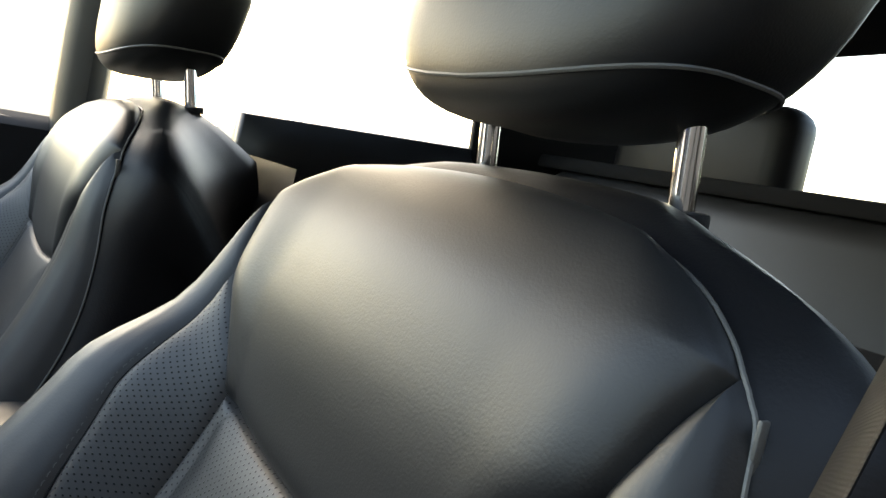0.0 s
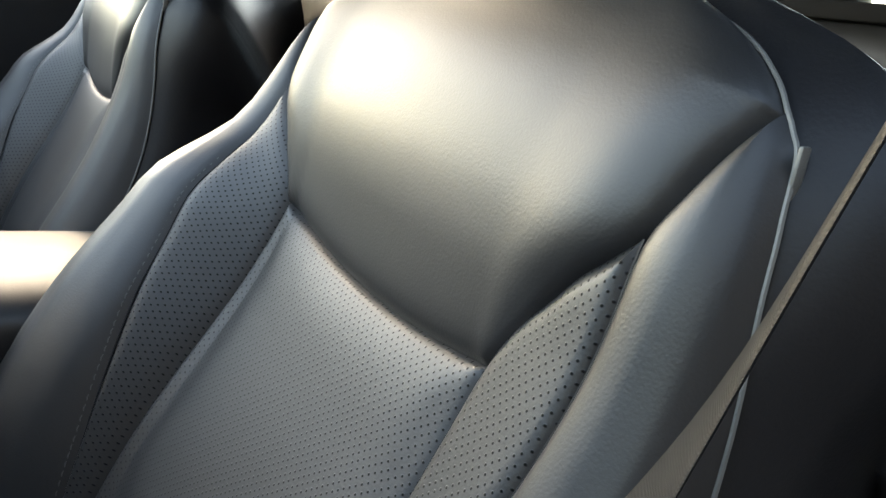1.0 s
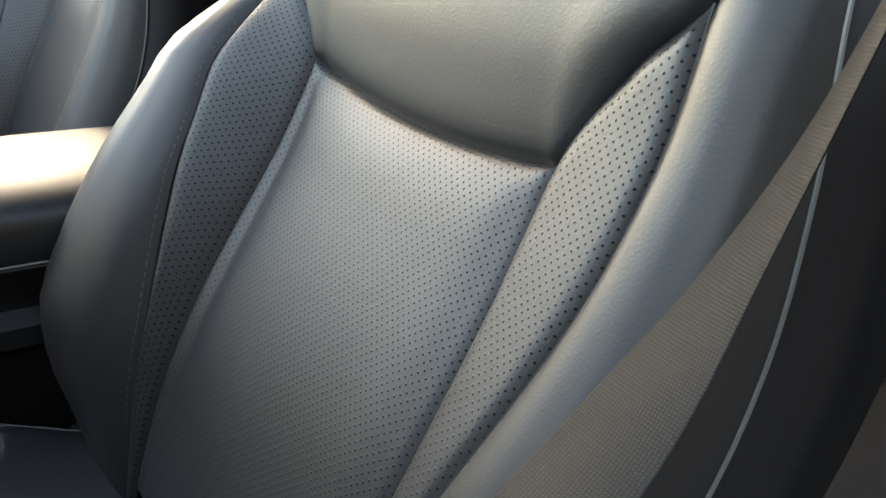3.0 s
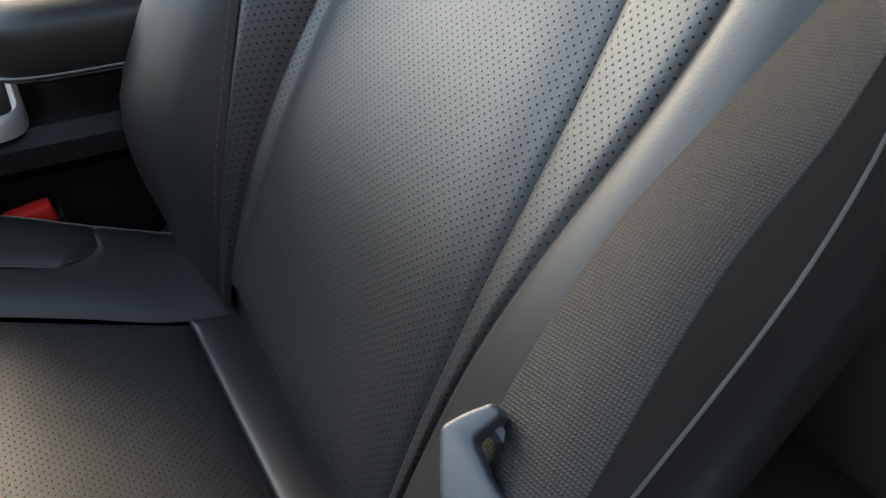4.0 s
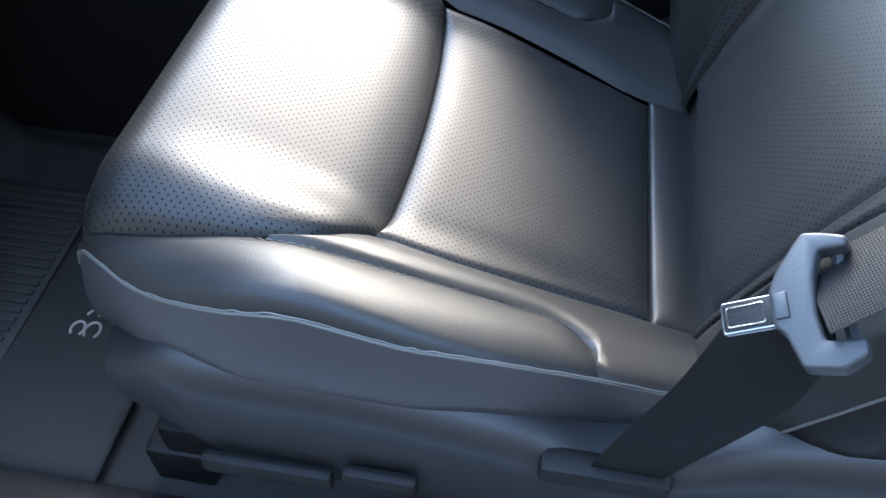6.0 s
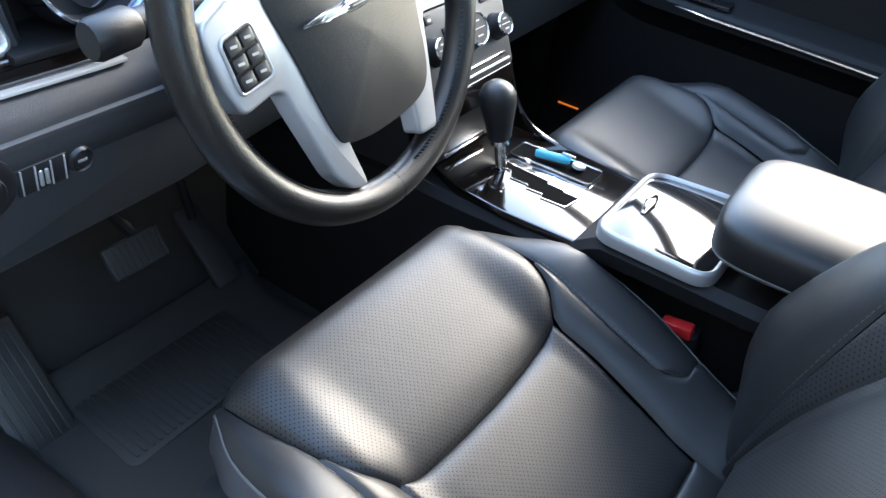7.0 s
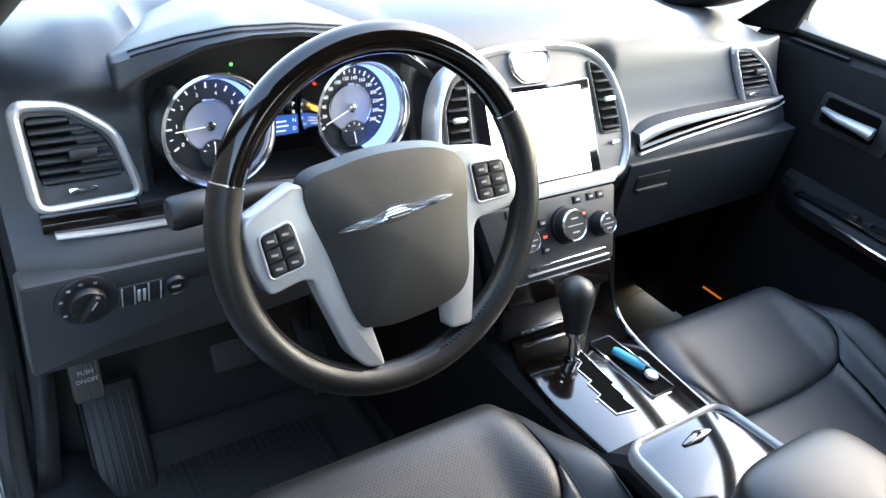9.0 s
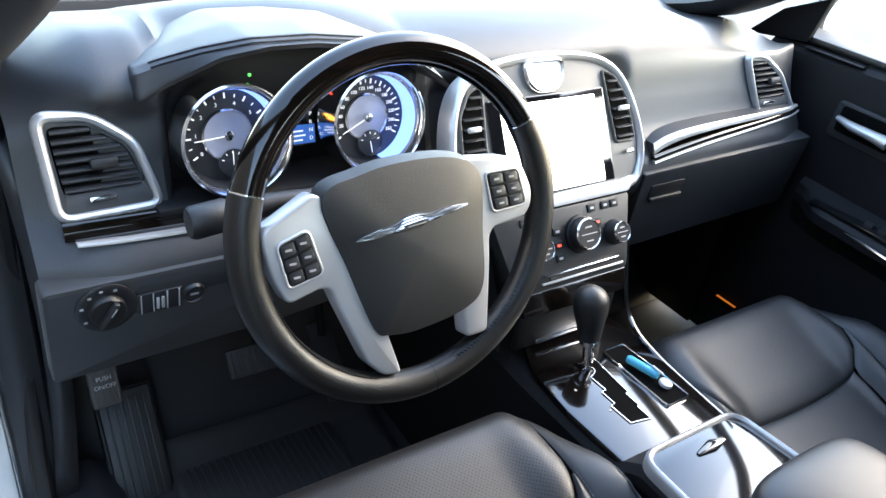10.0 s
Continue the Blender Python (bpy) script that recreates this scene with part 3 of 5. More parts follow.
    part("hinge_cover", disc(0.03, 0.012, axes((-0.262, -0.47, 0.245), (-1, 0, 0))), PLASTIC_DARK, seat)
    return seat


driver = front_seat("black leather driver's seat with perforated panels and pale seams")
driver.location = (-0.364, 0, 0)
passenger = copy_thing(driver, Matrix.Translation((0.352, 0.045 - 0.25, -0.025 + 0.3)) @ Matrix.Rotation(radians(-4.0), 4, "X") @ Matrix.Translation((0, 0.25, -0.3)))
passenger["label"] = "black leather front passenger seat beside the console"

# ---- cabin shell ----
def wall_sheet(name, fn, nu, nv, material, label, thick=0.02, kind="structure", category="car body"):
    bm = grid(fn, nu, nv)
    ob = finish(name, bm, material)
    so = ob.modifiers.new("thickness", "SOLIDIFY")
    so.thickness, so.offset = thick, 0
    return tagged(ob, label, category, kind=kind)


ground_bm = bmesh.new()
bmesh.ops.create_grid(ground_bm, x_segments=40, y_segments=40, size=400)
ground = finish("ground", ground_bm, CONCRETE)
ground.location.z = -0.32
tagged(ground, "grey concrete yard round the car", "ground", kind="structure")

# Out of view: added only to keep sky light on the left off the seats.
left_light_block = finish("wall_left_blocker", box((0.2, 9.0, 2.8), (-2.4, -0.5, 1.08), 0.01), surface("light_block_wall", (0.042, 0.043, 0.046), 0.9, grain=40, bump=0.5, coarse=1.5))
tagged(left_light_block, "unseen dark wall added to block light from the left", "wall", kind="structure")
floor_ob = finish("floor", box((1.50, 3.0, 0.04), (0, -0.55, -0.02), 0.004), CARPET)
tagged(floor_ob, "dark carpeted cabin floor", "floor", kind="structure")


def toe_board(u, v):
    x = -0.74 + 1.48 * u
    return Vector((x, 0.42 + 0.34 * min(1, v * 1.6), 0.72 * v ** 1.3))
wall_sheet("wall_front", toe_board, 10, 10, CARPET, "dark carpeted toe board under the dash")


def roof_sheet(u, v):
    x, y = (u - 0.5) * 1.16, -0.16 - 1.69 * v
    return Vector((x, y, 1.33 - 0.10 * (2 * u - 1) ** 2 - 0.06 * (2 * v - 1) ** 2))
wall_sheet("ceiling", roof_sheet, 16, 16, HEADLINER, "dark cloth headliner")


def pillar(name, pts, w, label):
    P = spline(pts, 16)
    ob = finish(name, tube(P, w, 10, flat=0.55), PLASTIC)
    return tagged(ob, label, "pillar", kind="structure")


for s, tag in ((1, "right"), (-1, "left")):
    foot = [(0.72, 0.66, 0.695), (0.70, 0.48, 0.750), (0.69, 0.38, 0.800), (0.69, 0.28, 0.865), (0.70, 0.08, 0.985)] if s > 0 else [(-0.75, 0.62, 0.66), (-0.735, 0.40, 0.765), (-0.71, 0.08, 0.93)]
    pillar("pillar_a_" + tag, foot + [(s * 0.65, -0.22, 1.14), (s * 0.60, -0.42, 1.25)], 0.055, "black plastic windscreen pillar trim")
    pillar("roof_rail_" + tag, [(s * 0.61, -0.30, 1.23), (s * 0.59, -0.9, 1.27), (s * 0.58, -1.6, 1.22), (s * 0.62, -2.0, 1.05)], 0.045, "dark roof rail trim")
    pillar("pillar_b_" + tag, [(s * 0.745, -0.84 + 0.20 * (s > 0), 0.0), (s * 0.745, -0.84 + 0.20 * (s > 0), 0.5), (s * 0.725, -0.82 + 0.20 * (s > 0), 0.80), (s * 0.61, -0.78 + 0.16 * (s > 0), 1.26)], 0.075, "black centre pillar trim")
    wall_sheet("pillar_c_" + tag, lambda u, v, s=s: Vector((s * (0.735 - 0.15 * u - (0.10 - 0.03 * u) * v), -1.43 - 0.50 * u + 0.10 * (1 - u) * v, 0.80 + 0.48 * v)), 10, 10, HEADLINER, "broad dark rear pillar trim", 0.03, "structure", "pillar")


def rear_door(u, v, s=1):
    return Vector((s * (0.735 + 0.02 * math.sin(v * 3)), -0.90 - 0.95 * u, 0.02 + (0.80 + 0.05 * u) * v))
wall_sheet("wall_rear_right", lambda u, v: rear_door(u, v, 1), 8, 10, PLASTIC, "closed rear door trim", 0.05)
wall_sheet("wall_rear_left", lambda u, v: rear_door(u, v, -1), 8, 10, PLASTIC, "closed rear door trim", 0.05)
wall_sheet("wall_back", lambda u, v: Vector((-0.72 + 1.44 * u, -1.95 - 0.05 * v, 0.0 + 0.86 * v)), 8, 8, PLASTIC, "rear bulkhead behind the bench")
shelf = finish("parcel_shelf", box((1.36, 0.42, 0.03), (0, -1.78, 0.855), 0.008), HEADLINER)
tagged(shelf, "dark cloth parcel shelf under the rear window", "shelf", kind="structure")
wall_sheet("rear_header", lambda u, v: Vector(((u - 0.5) * 1.22, -1.84 - 0.05 * v, 1.28 - 0.11 * v - 0.06 * (2 * u - 1) ** 2)), 12, 4, HEADLINER, "dark cloth header above the rear window")
cowl = wall_sheet("cowl", lambda u, v: Vector((-0.75 + 1.5 * u, 0.62 + 0.25 * v, 0.73 - 0.02 * v - 0.05 * (2 * u - 1) ** 2)), 12, 4, PLASTIC_DARK, "black plastic cowl under the windscreen")


def bonnet(u, v):
    x = (u - 0.5) * 1.66
    return Vector((x, 0.86 + 1.25 * v, 0.70 - 0.10 * v ** 2 - 0.08 * abs(2 * u - 1) ** 3))
bon = wall_sheet("bonnet", bonnet, 16, 12, CAR_PAINT, "white painted bonnet", 0.01)

# driver's door sill
sill = thing("door_sill", "black plastic sill trim with pale rubber seal along the open doorway", "sill", kind="structure")


def sill_fn(u, v):
    y = 0.42 - 1.26 * u
    x = lerp_list([(0, -0.60), (0.3, -0.625), (0.5, -0.66), (0.8, -0.72), (1, -0.735)], v)
    z = lerp_list([(0, 0.0), (0.3, 0.055), (0.5, 0.075), (0.8, 0.07), (1, 0.03)], v)
    return Vector((x, y, z))
part("sill_trim", grid(sill_fn, 20, 16), SHIELD, sill)
part("door_seal", tube([(-0.735, -0.84, 0.085), (-0.735, 0.30, 0.085), (-0.728, 0.375, 0.16), (-0.715, 0.395, 0.40), (-0.715, 0.37, 0.70), (-0.70, 0.14, 0.92), (-0.64, -0.25, 1.16)], 0.013, 8), PLASTIC_DARK, sill, "black rubber door seal")
part("outer_rocker", box((0.10, 1.5, 0.16), (-0.80, -0.2, -0.02), 0.03), CAR_PAINT, sill, "white painted rocker panel")
jamb = finish("door_jamb", box((0.09, 0.03, 0.85), (-0.806, 0.405, 0.36), 0.008), CAR_PAINT)
tagged(jamb, "white painted door jamb beside the open doorway", "car body", kind="structure")
hinge = finish("hinge_pillar", box((0.060, 0.42, 0.80), (-0.727, 0.585, 0.42), 0.02), SHIELD)
tagged(hinge, "black hinge pillar trim beside the dash", "pillar", kind="structure")
kick = wall_sheet("kick_panel", lambda u, v: Vector((-0.70 + 0.02 * math.sin(3 * v), 0.36 + 0.40 * u, 0.05 + 0.62 * v)), 8, 8, SHIELD, "grey-black plastic kick panel beside the pedals", 0.03)
wall_sheet("kick_panel_right", lambda u, v: Vector((0.71, 0.30 + 0.46 * u, 0.02 + 0.62 * v)), 8, 8, PLASTIC_DARK, "black kick panel in the passenger footwell", 0.02)

# ---- dashboard ----
dash = thing("dashboard", "black soft-touch dashboard with silver trim and dark veneer strips", "dashboard")


PROFILE = [(0.30, 0.40), (0.235, 0.45), (0.185, 0.53), (0.185, 0.575), (0.205, 0.605), (0.226, 0.63), (0.245, 0.68), (0.262, 0.735), (0.290, 0.765), (0.34, 0.785), (0.42, 0.792), (0.52, 0.775), (0.70, 0.70)]


def dash_fn(u, v):
    x = -0.70 + 1.40 * u
    P = DASH_LINE[int(round(v * 96))]
    y, z = P.y, P.z
    end = smooth01(0.60, 0.74, abs(x))
    y += 0.03 * end
    z -= 0.05 * end * smooth01(0.70, 0.80, z) * (x < 0)
    z -= 0.068 * smooth01(0.30, 0.64, x) * smooth01(0.715, 0.79, z)
    # instrument recess and centre stack pocket
    c = smooth01(-0.545, -0.528, x) * (1 - smooth01(-0.195, -0.175, x))
    hole = c * smooth01(0.615, 0.64, z) * (1 - smooth01(0.79, 0.80, z))
    y += hole * max(0.0, 0.285 - y)
    m = smooth01(-0.19, -0.16, x) * (1 - smooth01(0.18, 0.215, x))
    y += 0.035 * m * (1 - smooth01(0.70, 0.76, z)) * smooth01(0.42, 0.5, z)
    # the top swells up to the hood's outer end
    k = smooth01(-0.70, -0.60, x) * (1 - smooth01(-0.56, -0.50, x)) * (1 - smooth01(0.34, 0.46, y))
    z += 0.020 * k * smooth01(0.725, 0.765, z)
    y -= 0.022 * k * smooth01(0.725, 0.765, z)
    if c > 0 and z > 0.77:
        z += 0.028 * c * (1 - ((x + 0.375) / 0.2) ** 2) * smooth01(0.77, 0.80, z) * (1 - smooth01(0.40, 0.6, y)) if abs(x + 0.375) < 0.2 else 0
    return Vector((x, y, z))


DASH_LINE = spline([(0, *p) for p in PROFILE], 97)
part("dash_body", grid(dash_fn, 140, 96), DASH_SKIN, dash, "charcoal soft-grained dash moulding")


HOOD_TOP = [(-0.583, 0.800), (-0.545, 0.811), (-0.503, 0.820), (-0.452, 0.826), (-0.378, 0.826), (-0.30, 0.818), (-0.24, 0.795), (-0.20, 0.770), (-0.185, 0.757)]
HOOD_LIP = [(-0.583, 0.757), (-0.541, 0.783), (-0.485, 0.807), (-0.433, 0.8145), (-0.378, 0.8145), (-0.30, 0.806), (-0.24, 0.783), (-0.20, 0.758), (-0.185, 0.746)]


def hood_section(x):
    e = 1 - smooth01(-0.570, -0.44, x)
    t, b, y = lerp_list(HOOD_TOP, x) - 0.015 * e, lerp_list(HOOD_LIP, x) - 0.015 * e, 0.036 * e
    return [(0.44, t - 0.05 - 0.006 * e), (0.38, t - 0.012 - 0.006 * e), (0.29, t - 0.001), (0.225 + y, t), (0.212 + y, t - 0.004), (0.204 + y, b + 0.007), (0.208 + y, b), (0.25 + 0.6 * y, b - 0.001), (0.292, b - 0.006)]


def along(loop, v):
    k = v * (len(loop) - 1)
    i = min(int(k), len(loop) - 2)
    f = k - i
    f = f * f * (3 - 2 * f) * 0.3 + f * 0.7
    return loop[i][0] + (loop[i + 1][0] - loop[i][0]) * f, loop[i][1] + (loop[i + 1][1] - loop[i][1]) * f


def brow(u, v):
    """The hood over the dials, its outer end rounded off into the dash."""
    x = -0.567 + 0.382 * max(0.0, u)
    y, z = along(hood_section(x), v)
    if u < 0:
        r = math.sqrt(max(0.0, 1 - (u / 0.06) ** 2))
        y, z = 0.30 + (y - 0.30) * (0.80 + 0.20 * r), 0.765 + (z - 0.765) * (0.55 + 0.45 * r)
        x += 0.008 * u / 0.06
    return Vector((x, y, z))


part("cluster_hood", grid(lambda u, v: brow(-0.06 + 1.06 * u, v), 80, 42), DASH_SKIN, dash, "stitched leather hood over the dials")
for d in (0.0, 0.007):
    part("hood_stitch", tube([Vector((p.x, p.y + d * 1.4, p.z + 0.0015 + d * 0.3)) for p in (brow(i / 60, 0.49) for i in range(2, 57))], 0.0011, 5), PLASTIC_DARK, dash)
part("cluster_plate", box((0.40, 0.006, 0.17), (-0.375, 0.283, 0.705), 0.002), PLASTIC_DARK, dash)
part("cluster_floor", box((0.385, 0.075, 0.01), (-0.375, 0.245, 0.632), 0.003), PLASTIC_DARK, dash)


def gauge(cx, label, marks, numbers, needle, sub_needle, lit):
    """A round instrument looking at the driver: tube, lit ring, silver centre, ticks, numbers and pointers."""
    tilt = 0.20
    face = axes((cx, 0.252, 0.700), (0, -math.cos(tilt), math.sin(tilt)))
    g = part("gauge", disc(0.0570, 0.003, face), DIAL, dash, label)
    part("bezel", lathe([(0.0595, 0.032), (0.0620, 0.042), (0.0650, 0.046), (0.0675, 0.044), (0.069, 0.0)], face), CHROME, g, "chrome rim")
    part("ring_wall", lathe([(0.0565, 0.0032), (0.0580, 0.010), (0.0597, 0.032)], face), DIAL, g)
    lo, hi = lit
    part("lit_ring", grid(lambda u, v: face @ Vector(((0.0555 + 0.0035 * v) * math.cos(radians(lo + (hi - lo) * u)), (0.0555 + 0.0035 * v) * math.sin(radians(lo + (hi - lo) * u)), 0.0036 + 0.028 * v)), 30, 4), BLUE_GLOW, g, "blue lit inner ring")
    part("silver_centre", disc(0.030, 0.002, face @ Matrix.Translation((0, 0, 0.003))), DIAL_SILVER, g)
    part("centre_ring", lathe([(0.0285, 0.005), (0.030, 0.0075), (0.0318, 0.005)], face), CHROME, g)
    for i in range(marks):
        a = radians(210 - 240 * i / (marks - 1))
        big = i % 2 == 0
        m = face @ Matrix.Rotation(a, 4, "Z")
        part("tick", box((0.0065 if big else 0.004, 0.0018 if big else 0.001, 0.001), (0.0475, 0, 0.004), 0, m), WHITE_MARK, g)
    for i, t in enumerate(numbers):
        a = radians(210 - 240 * i / (len(numbers) - 1))
        words(t, 0.0064, face @ Matrix.Translation((0.0385 * math.cos(a), 0.0385 * math.sin(a), 0.0042)), WHITE_MARK, g, "numeral")
    a = radians(needle)
    part("pointer", box((0.042, 0.0012, 0.001), (0.021, 0, 0.009), 0.0003, face @ Matrix.Rotation(a, 4, "Z")), WHITE_MARK, g, "thin white pointer")
    part("hub", disc(0.006, 0.006, face @ Matrix.Translation((0, 0, 0.005))), CHROME, g)
    sub = face @ Matrix.Translation((0.003, -0.034, 0.0052))
    part("sub_dial", disc(0.0175, 0.002, sub), DIAL, g)
    part("sub_rim", lathe([(0.0165, 0.001), (0.0175, 0.0035), (0.0185, 0.001)], sub), CHROME, g)
    for i in range(5):
        part("sub_tick", box((0.003, 0.0009, 0.0006), (0.0132, 0, 0.0024), 0, sub @ Matrix.Rotation(radians(160 - 35 * i), 4, "Z")), WHITE_MARK, g)
    part("sub_pointer", box((0.016, 0.0009, 0.0006), (0.006, 0, 0.0034), 0, sub @ Matrix.Rotation(radians(sub_needle), 4, "Z")), WHITE_MARK, g)
    return face


f = gauge(-0.470, "round rev counter with chrome rim and blue lit ring", 17, ["0", "1", "2", "3", "4", "5", "6", "7"], 184, 88, (10, 95))
f = gauge(-0.281, "round speedometer with chrome rim and blue lit ring", 27, ["", "20", "40", "60", "80", "100", "120", "140", "160", "180", "200", "220", "240", "260"], 205, -80, (-75, 85))
info = axes((-0.382, 0.262, 0.690), (0, -0.98, 0.2))
part("info_display", plate(rounded([(-0.024, -0.023), (0.034, -0.023), (0.034, 0.027), (-0.024, 0.027)], 0.003), 0.004, info), GLOSS_BLACK, dash, "small dark information display")
part("display_field", plate([(-0.022, -0.020), (0.0325, -0.020), (0.0325, 0.004), (-0.022, 0.006)], 0.001, info @ Matrix.Translation((0, 0, 0.0008)), 0), INFO_BLUE, dash, "blue lit field")
for k, w in ((0.0, 0.020), (0.5, 0.026), (1.0, 0.018)):
    part("display_line", box((w, 0.0018, 0.0006), (0.006, -0.003 - 0.012 * k, 0.001), 0, info), WHITE_MARK, dash)
for i, c in enumerate("PRND"):
    words(c, 0.007, info @ Matrix.Translation((0.027, 0.018 - 0.0105 * i, 0.0015)), WHITE_MARK, dash, "gear_letter")
part("warning_icon", plate(rounded([(-0.006, 0.012), (0.010, 0.014), (0.010, 0.018), (0.017, 0.020), (0.017, 0.024), (0.004, 0.024), (-0.006, 0.019)], 0.001, 2), 0.001, info @ Matrix.Translation((0, 0, 0.0012)), 0), AMBER, dash)
for x, z, mt in ((-0.425, 0.662, RED_LAMP), (-0.345, 0.745, RED_LAMP), (-0.437, 0.768, GREEN_LAMP)):
    part("telltale", disc(0.0022, 0.001, axes((x, 0.262, z), (0, -1, 0.2)), 12), mt, dash)


def vent(outline, cavity, plane, slats, tab, label, lever=True):
    """An air outlet: frame, shallow recess backed in painted shade, sloping slats and a slider tab."""
    loop = rounded(outline, 0.016, 6)
    cav = rounded(cavity, 0.010, 6)

    def face(u, w):
        a, b = loop[int(round(u * len(loop))) % len(loop)], cav[int(round(u * len(cav))) % len(cav)]
        k, z = ((0.0, -0.010), (0.0, 0.0005), (0.95, 0.0005), (1.0, -0.0005), (1.0, -0.0065))[int(round(w * 4))]
        return plane @ Vector((a[0] + (b[0] - a[0]) * k, a[1] + (b[1] - a[1]) * k, z))
    v = part("air_vent", grid(face, len(loop), 4, close_u=True), DASH_SKIN, dash, label)
    part("frame", frame_ring(loop, 0.0105, 0.02, plane, 0.0050), SATIN, v, "satin silver frame")
    # The shallow back is painted as the shade deep in the duct.
    part("duct", plate(cav, 0.002, plane @ Matrix.Translation((0, 0, -0.0055)), 0), RECESS_SHADE, v)
    ys = [p[1] for p in cavity]
    lo, hi = min(ys), max(ys)
    for i in range(slats):
        y = lo + (hi - lo) * (i + 0.5) / slats
        xs = []
        n = len(cav)
        for j in range(n):
            (x0, y0), (x1, y1) = cav[j], cav[(j + 1) % n]
            if (y0 - y) * (y1 - y) <= 0 and y0 != y1:
                xs.append(x0 + (x1 - x0) * (y - y0) / (y1 - y0))
        if len(xs) >= 2:
            a, b = min(xs) + 0.002, max(xs) - 0.002
            m = plane @ Matrix.Translation(((a + b) / 2, y, -0.0005)) @ Matrix.Rotation(radians(-66), 4, "X")
            part("slat", box((b - a, 0.0105, 0.0026), (0, 0, 0), 0.0009, m), DASH_SKIN, v)
    part("slider", box((0.030, 0.012, 0.009), (tab[0], tab[1], 0.006), 0.003, plane), PLASTIC, v, "slider tab")
    if lever:
        x = sum(p[0] for p in outline) / len(outline)
        y = min(p[1] for p in outline) + 0.019
        part("shutter_wheel", box((0.030, 0.006, 0.004), (x, y, 0.003), 0.0015, plane), CHROME, v, "chrome shutter lever")
    return v


# outer vents lie on sloping faces at both ends
VP = axes((0, 0.228, 0.615), (0, -1, 0.3))
VS = 1 / math.cos(math.atan(0.3))


def vz(x, z, lift=0.0):
    return x, (z - 0.615) * VS


vent([vz(-0.674, 0.741), vz(-0.622, 0.738), vz(-0.578, 0.706), vz(-0.558, 0.634), vz(-0.668, 0.632)],
     [vz(-0.666, 0.730), vz(-0.624, 0.728), vz(-0.588, 0.702), vz(-0.572, 0.660), vz(-0.660, 0.658)], VP @ Matrix.Translation((0, 0, 0.007)), 7, vz(-0.614, 0.688), "driver's outer air vent with satin silver frame")
vent([vz(0.516, 0.720), vz(0.565, 0.716), vz(0.618, 0.682), vz(0.666, 0.614), vz(0.556, 0.618)],
     [vz(0.527, 0.711), vz(0.566, 0.708), vz(0.610, 0.680), vz(0.640, 0.640), vz(0.553, 0.642)], VP @ Matrix.Translation((0, 0, 0.010)), 7, vz(0.592, 0.672), "passenger's outer air vent with satin silver frame")


def strip(name, pts, w, h, material, label, out=0.004, back=0.012):
    """A trim strip along pts on the dash face."""
    P = spline(pts, 30)
    bm = bmesh.new()
    rings = []
    prof = [(-0.5, -back), (-0.5, 0.0), (-0.35, out * 0.8), (0, out), (0.35, out * 0.8), (0.5, 0.0), (0.5, -back)]
    for i, p in enumerate(P):
        k = h if not isinstance(h, tuple) else h[0] + (h[1] - h[0]) * i / (len(P) - 1)
        rings.append([bm.verts.new(p + Vector((0, -b + 0.35 * a * k, a * k))) for a, b in prof])
    for A, B in zip(rings, rings[1:]):
        for k in range(len(prof) - 1):
            bm.faces.new((A[k], A[k + 1], B[k + 1], B[k]))
    bm.faces.new(rings[0])
    bm.faces.new(rings[-1])
    return part(name, bm, material, dash, label)


strip("veneer_strip", [(-0.668, 0.216, 0.624), (-0.60, 0.214, 0.623), (-0.50, 0.212, 0.622), (-0.46, 0.212, 0.622)], 0, 0.020, WOOD, "dark veneer strip", 0.003)
strip("silver_strip", [(-0.657, 0.207, 0.6115), (-0.60, 0.204, 0.6085), (-0.50, 0.202, 0.6065), (-0.46, 0.202, 0.606)], 0, 0.0045, SATIN, "satin silver strip", 0.003)
strip("silver_strip", [(0.244, 0.188, 0.602), (0.270, 0.189, 0.612), (0.310, 0.190, 0.619), (0.36, 0.192, 0.622), (0.43, 0.194, 0.624), (0.55, 0.198, 0.6245), (0.628, 0.203, 0.624), (0.676, 0.215, 0.622)], 0, (0.019, 0.006), SATIN, "broad satin silver strip", 0.002, 0.0015)
strip("trim_ledge", [(0.244, 0.188, 0.602), (0.270, 0.189, 0.612), (0.310, 0.190, 0.619), (0.36, 0.192, 0.622), (0.43, 0.194, 0.624), (0.55, 0.198, 0.6245), (0.628, 0.203, 0.624), (0.676, 0.215, 0.622)], 0, (0.018, 0.005), DASH_SKIN, "soft ledge behind the silver strip", 0.0005, 0.032)
strip("veneer_strip", [(0.246, 0.185, 0.588), (0.34, 0.187, 0.600), (0.43, 0.190, 0.607), (0.55, 0.195, 0.613), (0.628, 0.200, 0.617), (0.676, 0.212, 0.618)], 0, (0.010, 0.007), WOOD, "dark veneer strip", 0.003, 0.03)
strip("silver_strip", [(0.247, 0.182, 0.580), (0.34, 0.184, 0.592), (0.43, 0.187, 0.5995), (0.55, 0.192, 0.607), (0.628, 0.198, 0.612), (0.676, 0.210, 0.6145)], 0, 0.0045, SATIN, "thin satin silver strip", 0.003, 0.03)

# ---- centre stack ----
SP = axes((0, 0.145, 0.592), (0, -1, 0.57))
SS = 1 / math.cos(math.atan(0.57))


def sz(x, z):
    return x, (z - 0.592) * SS


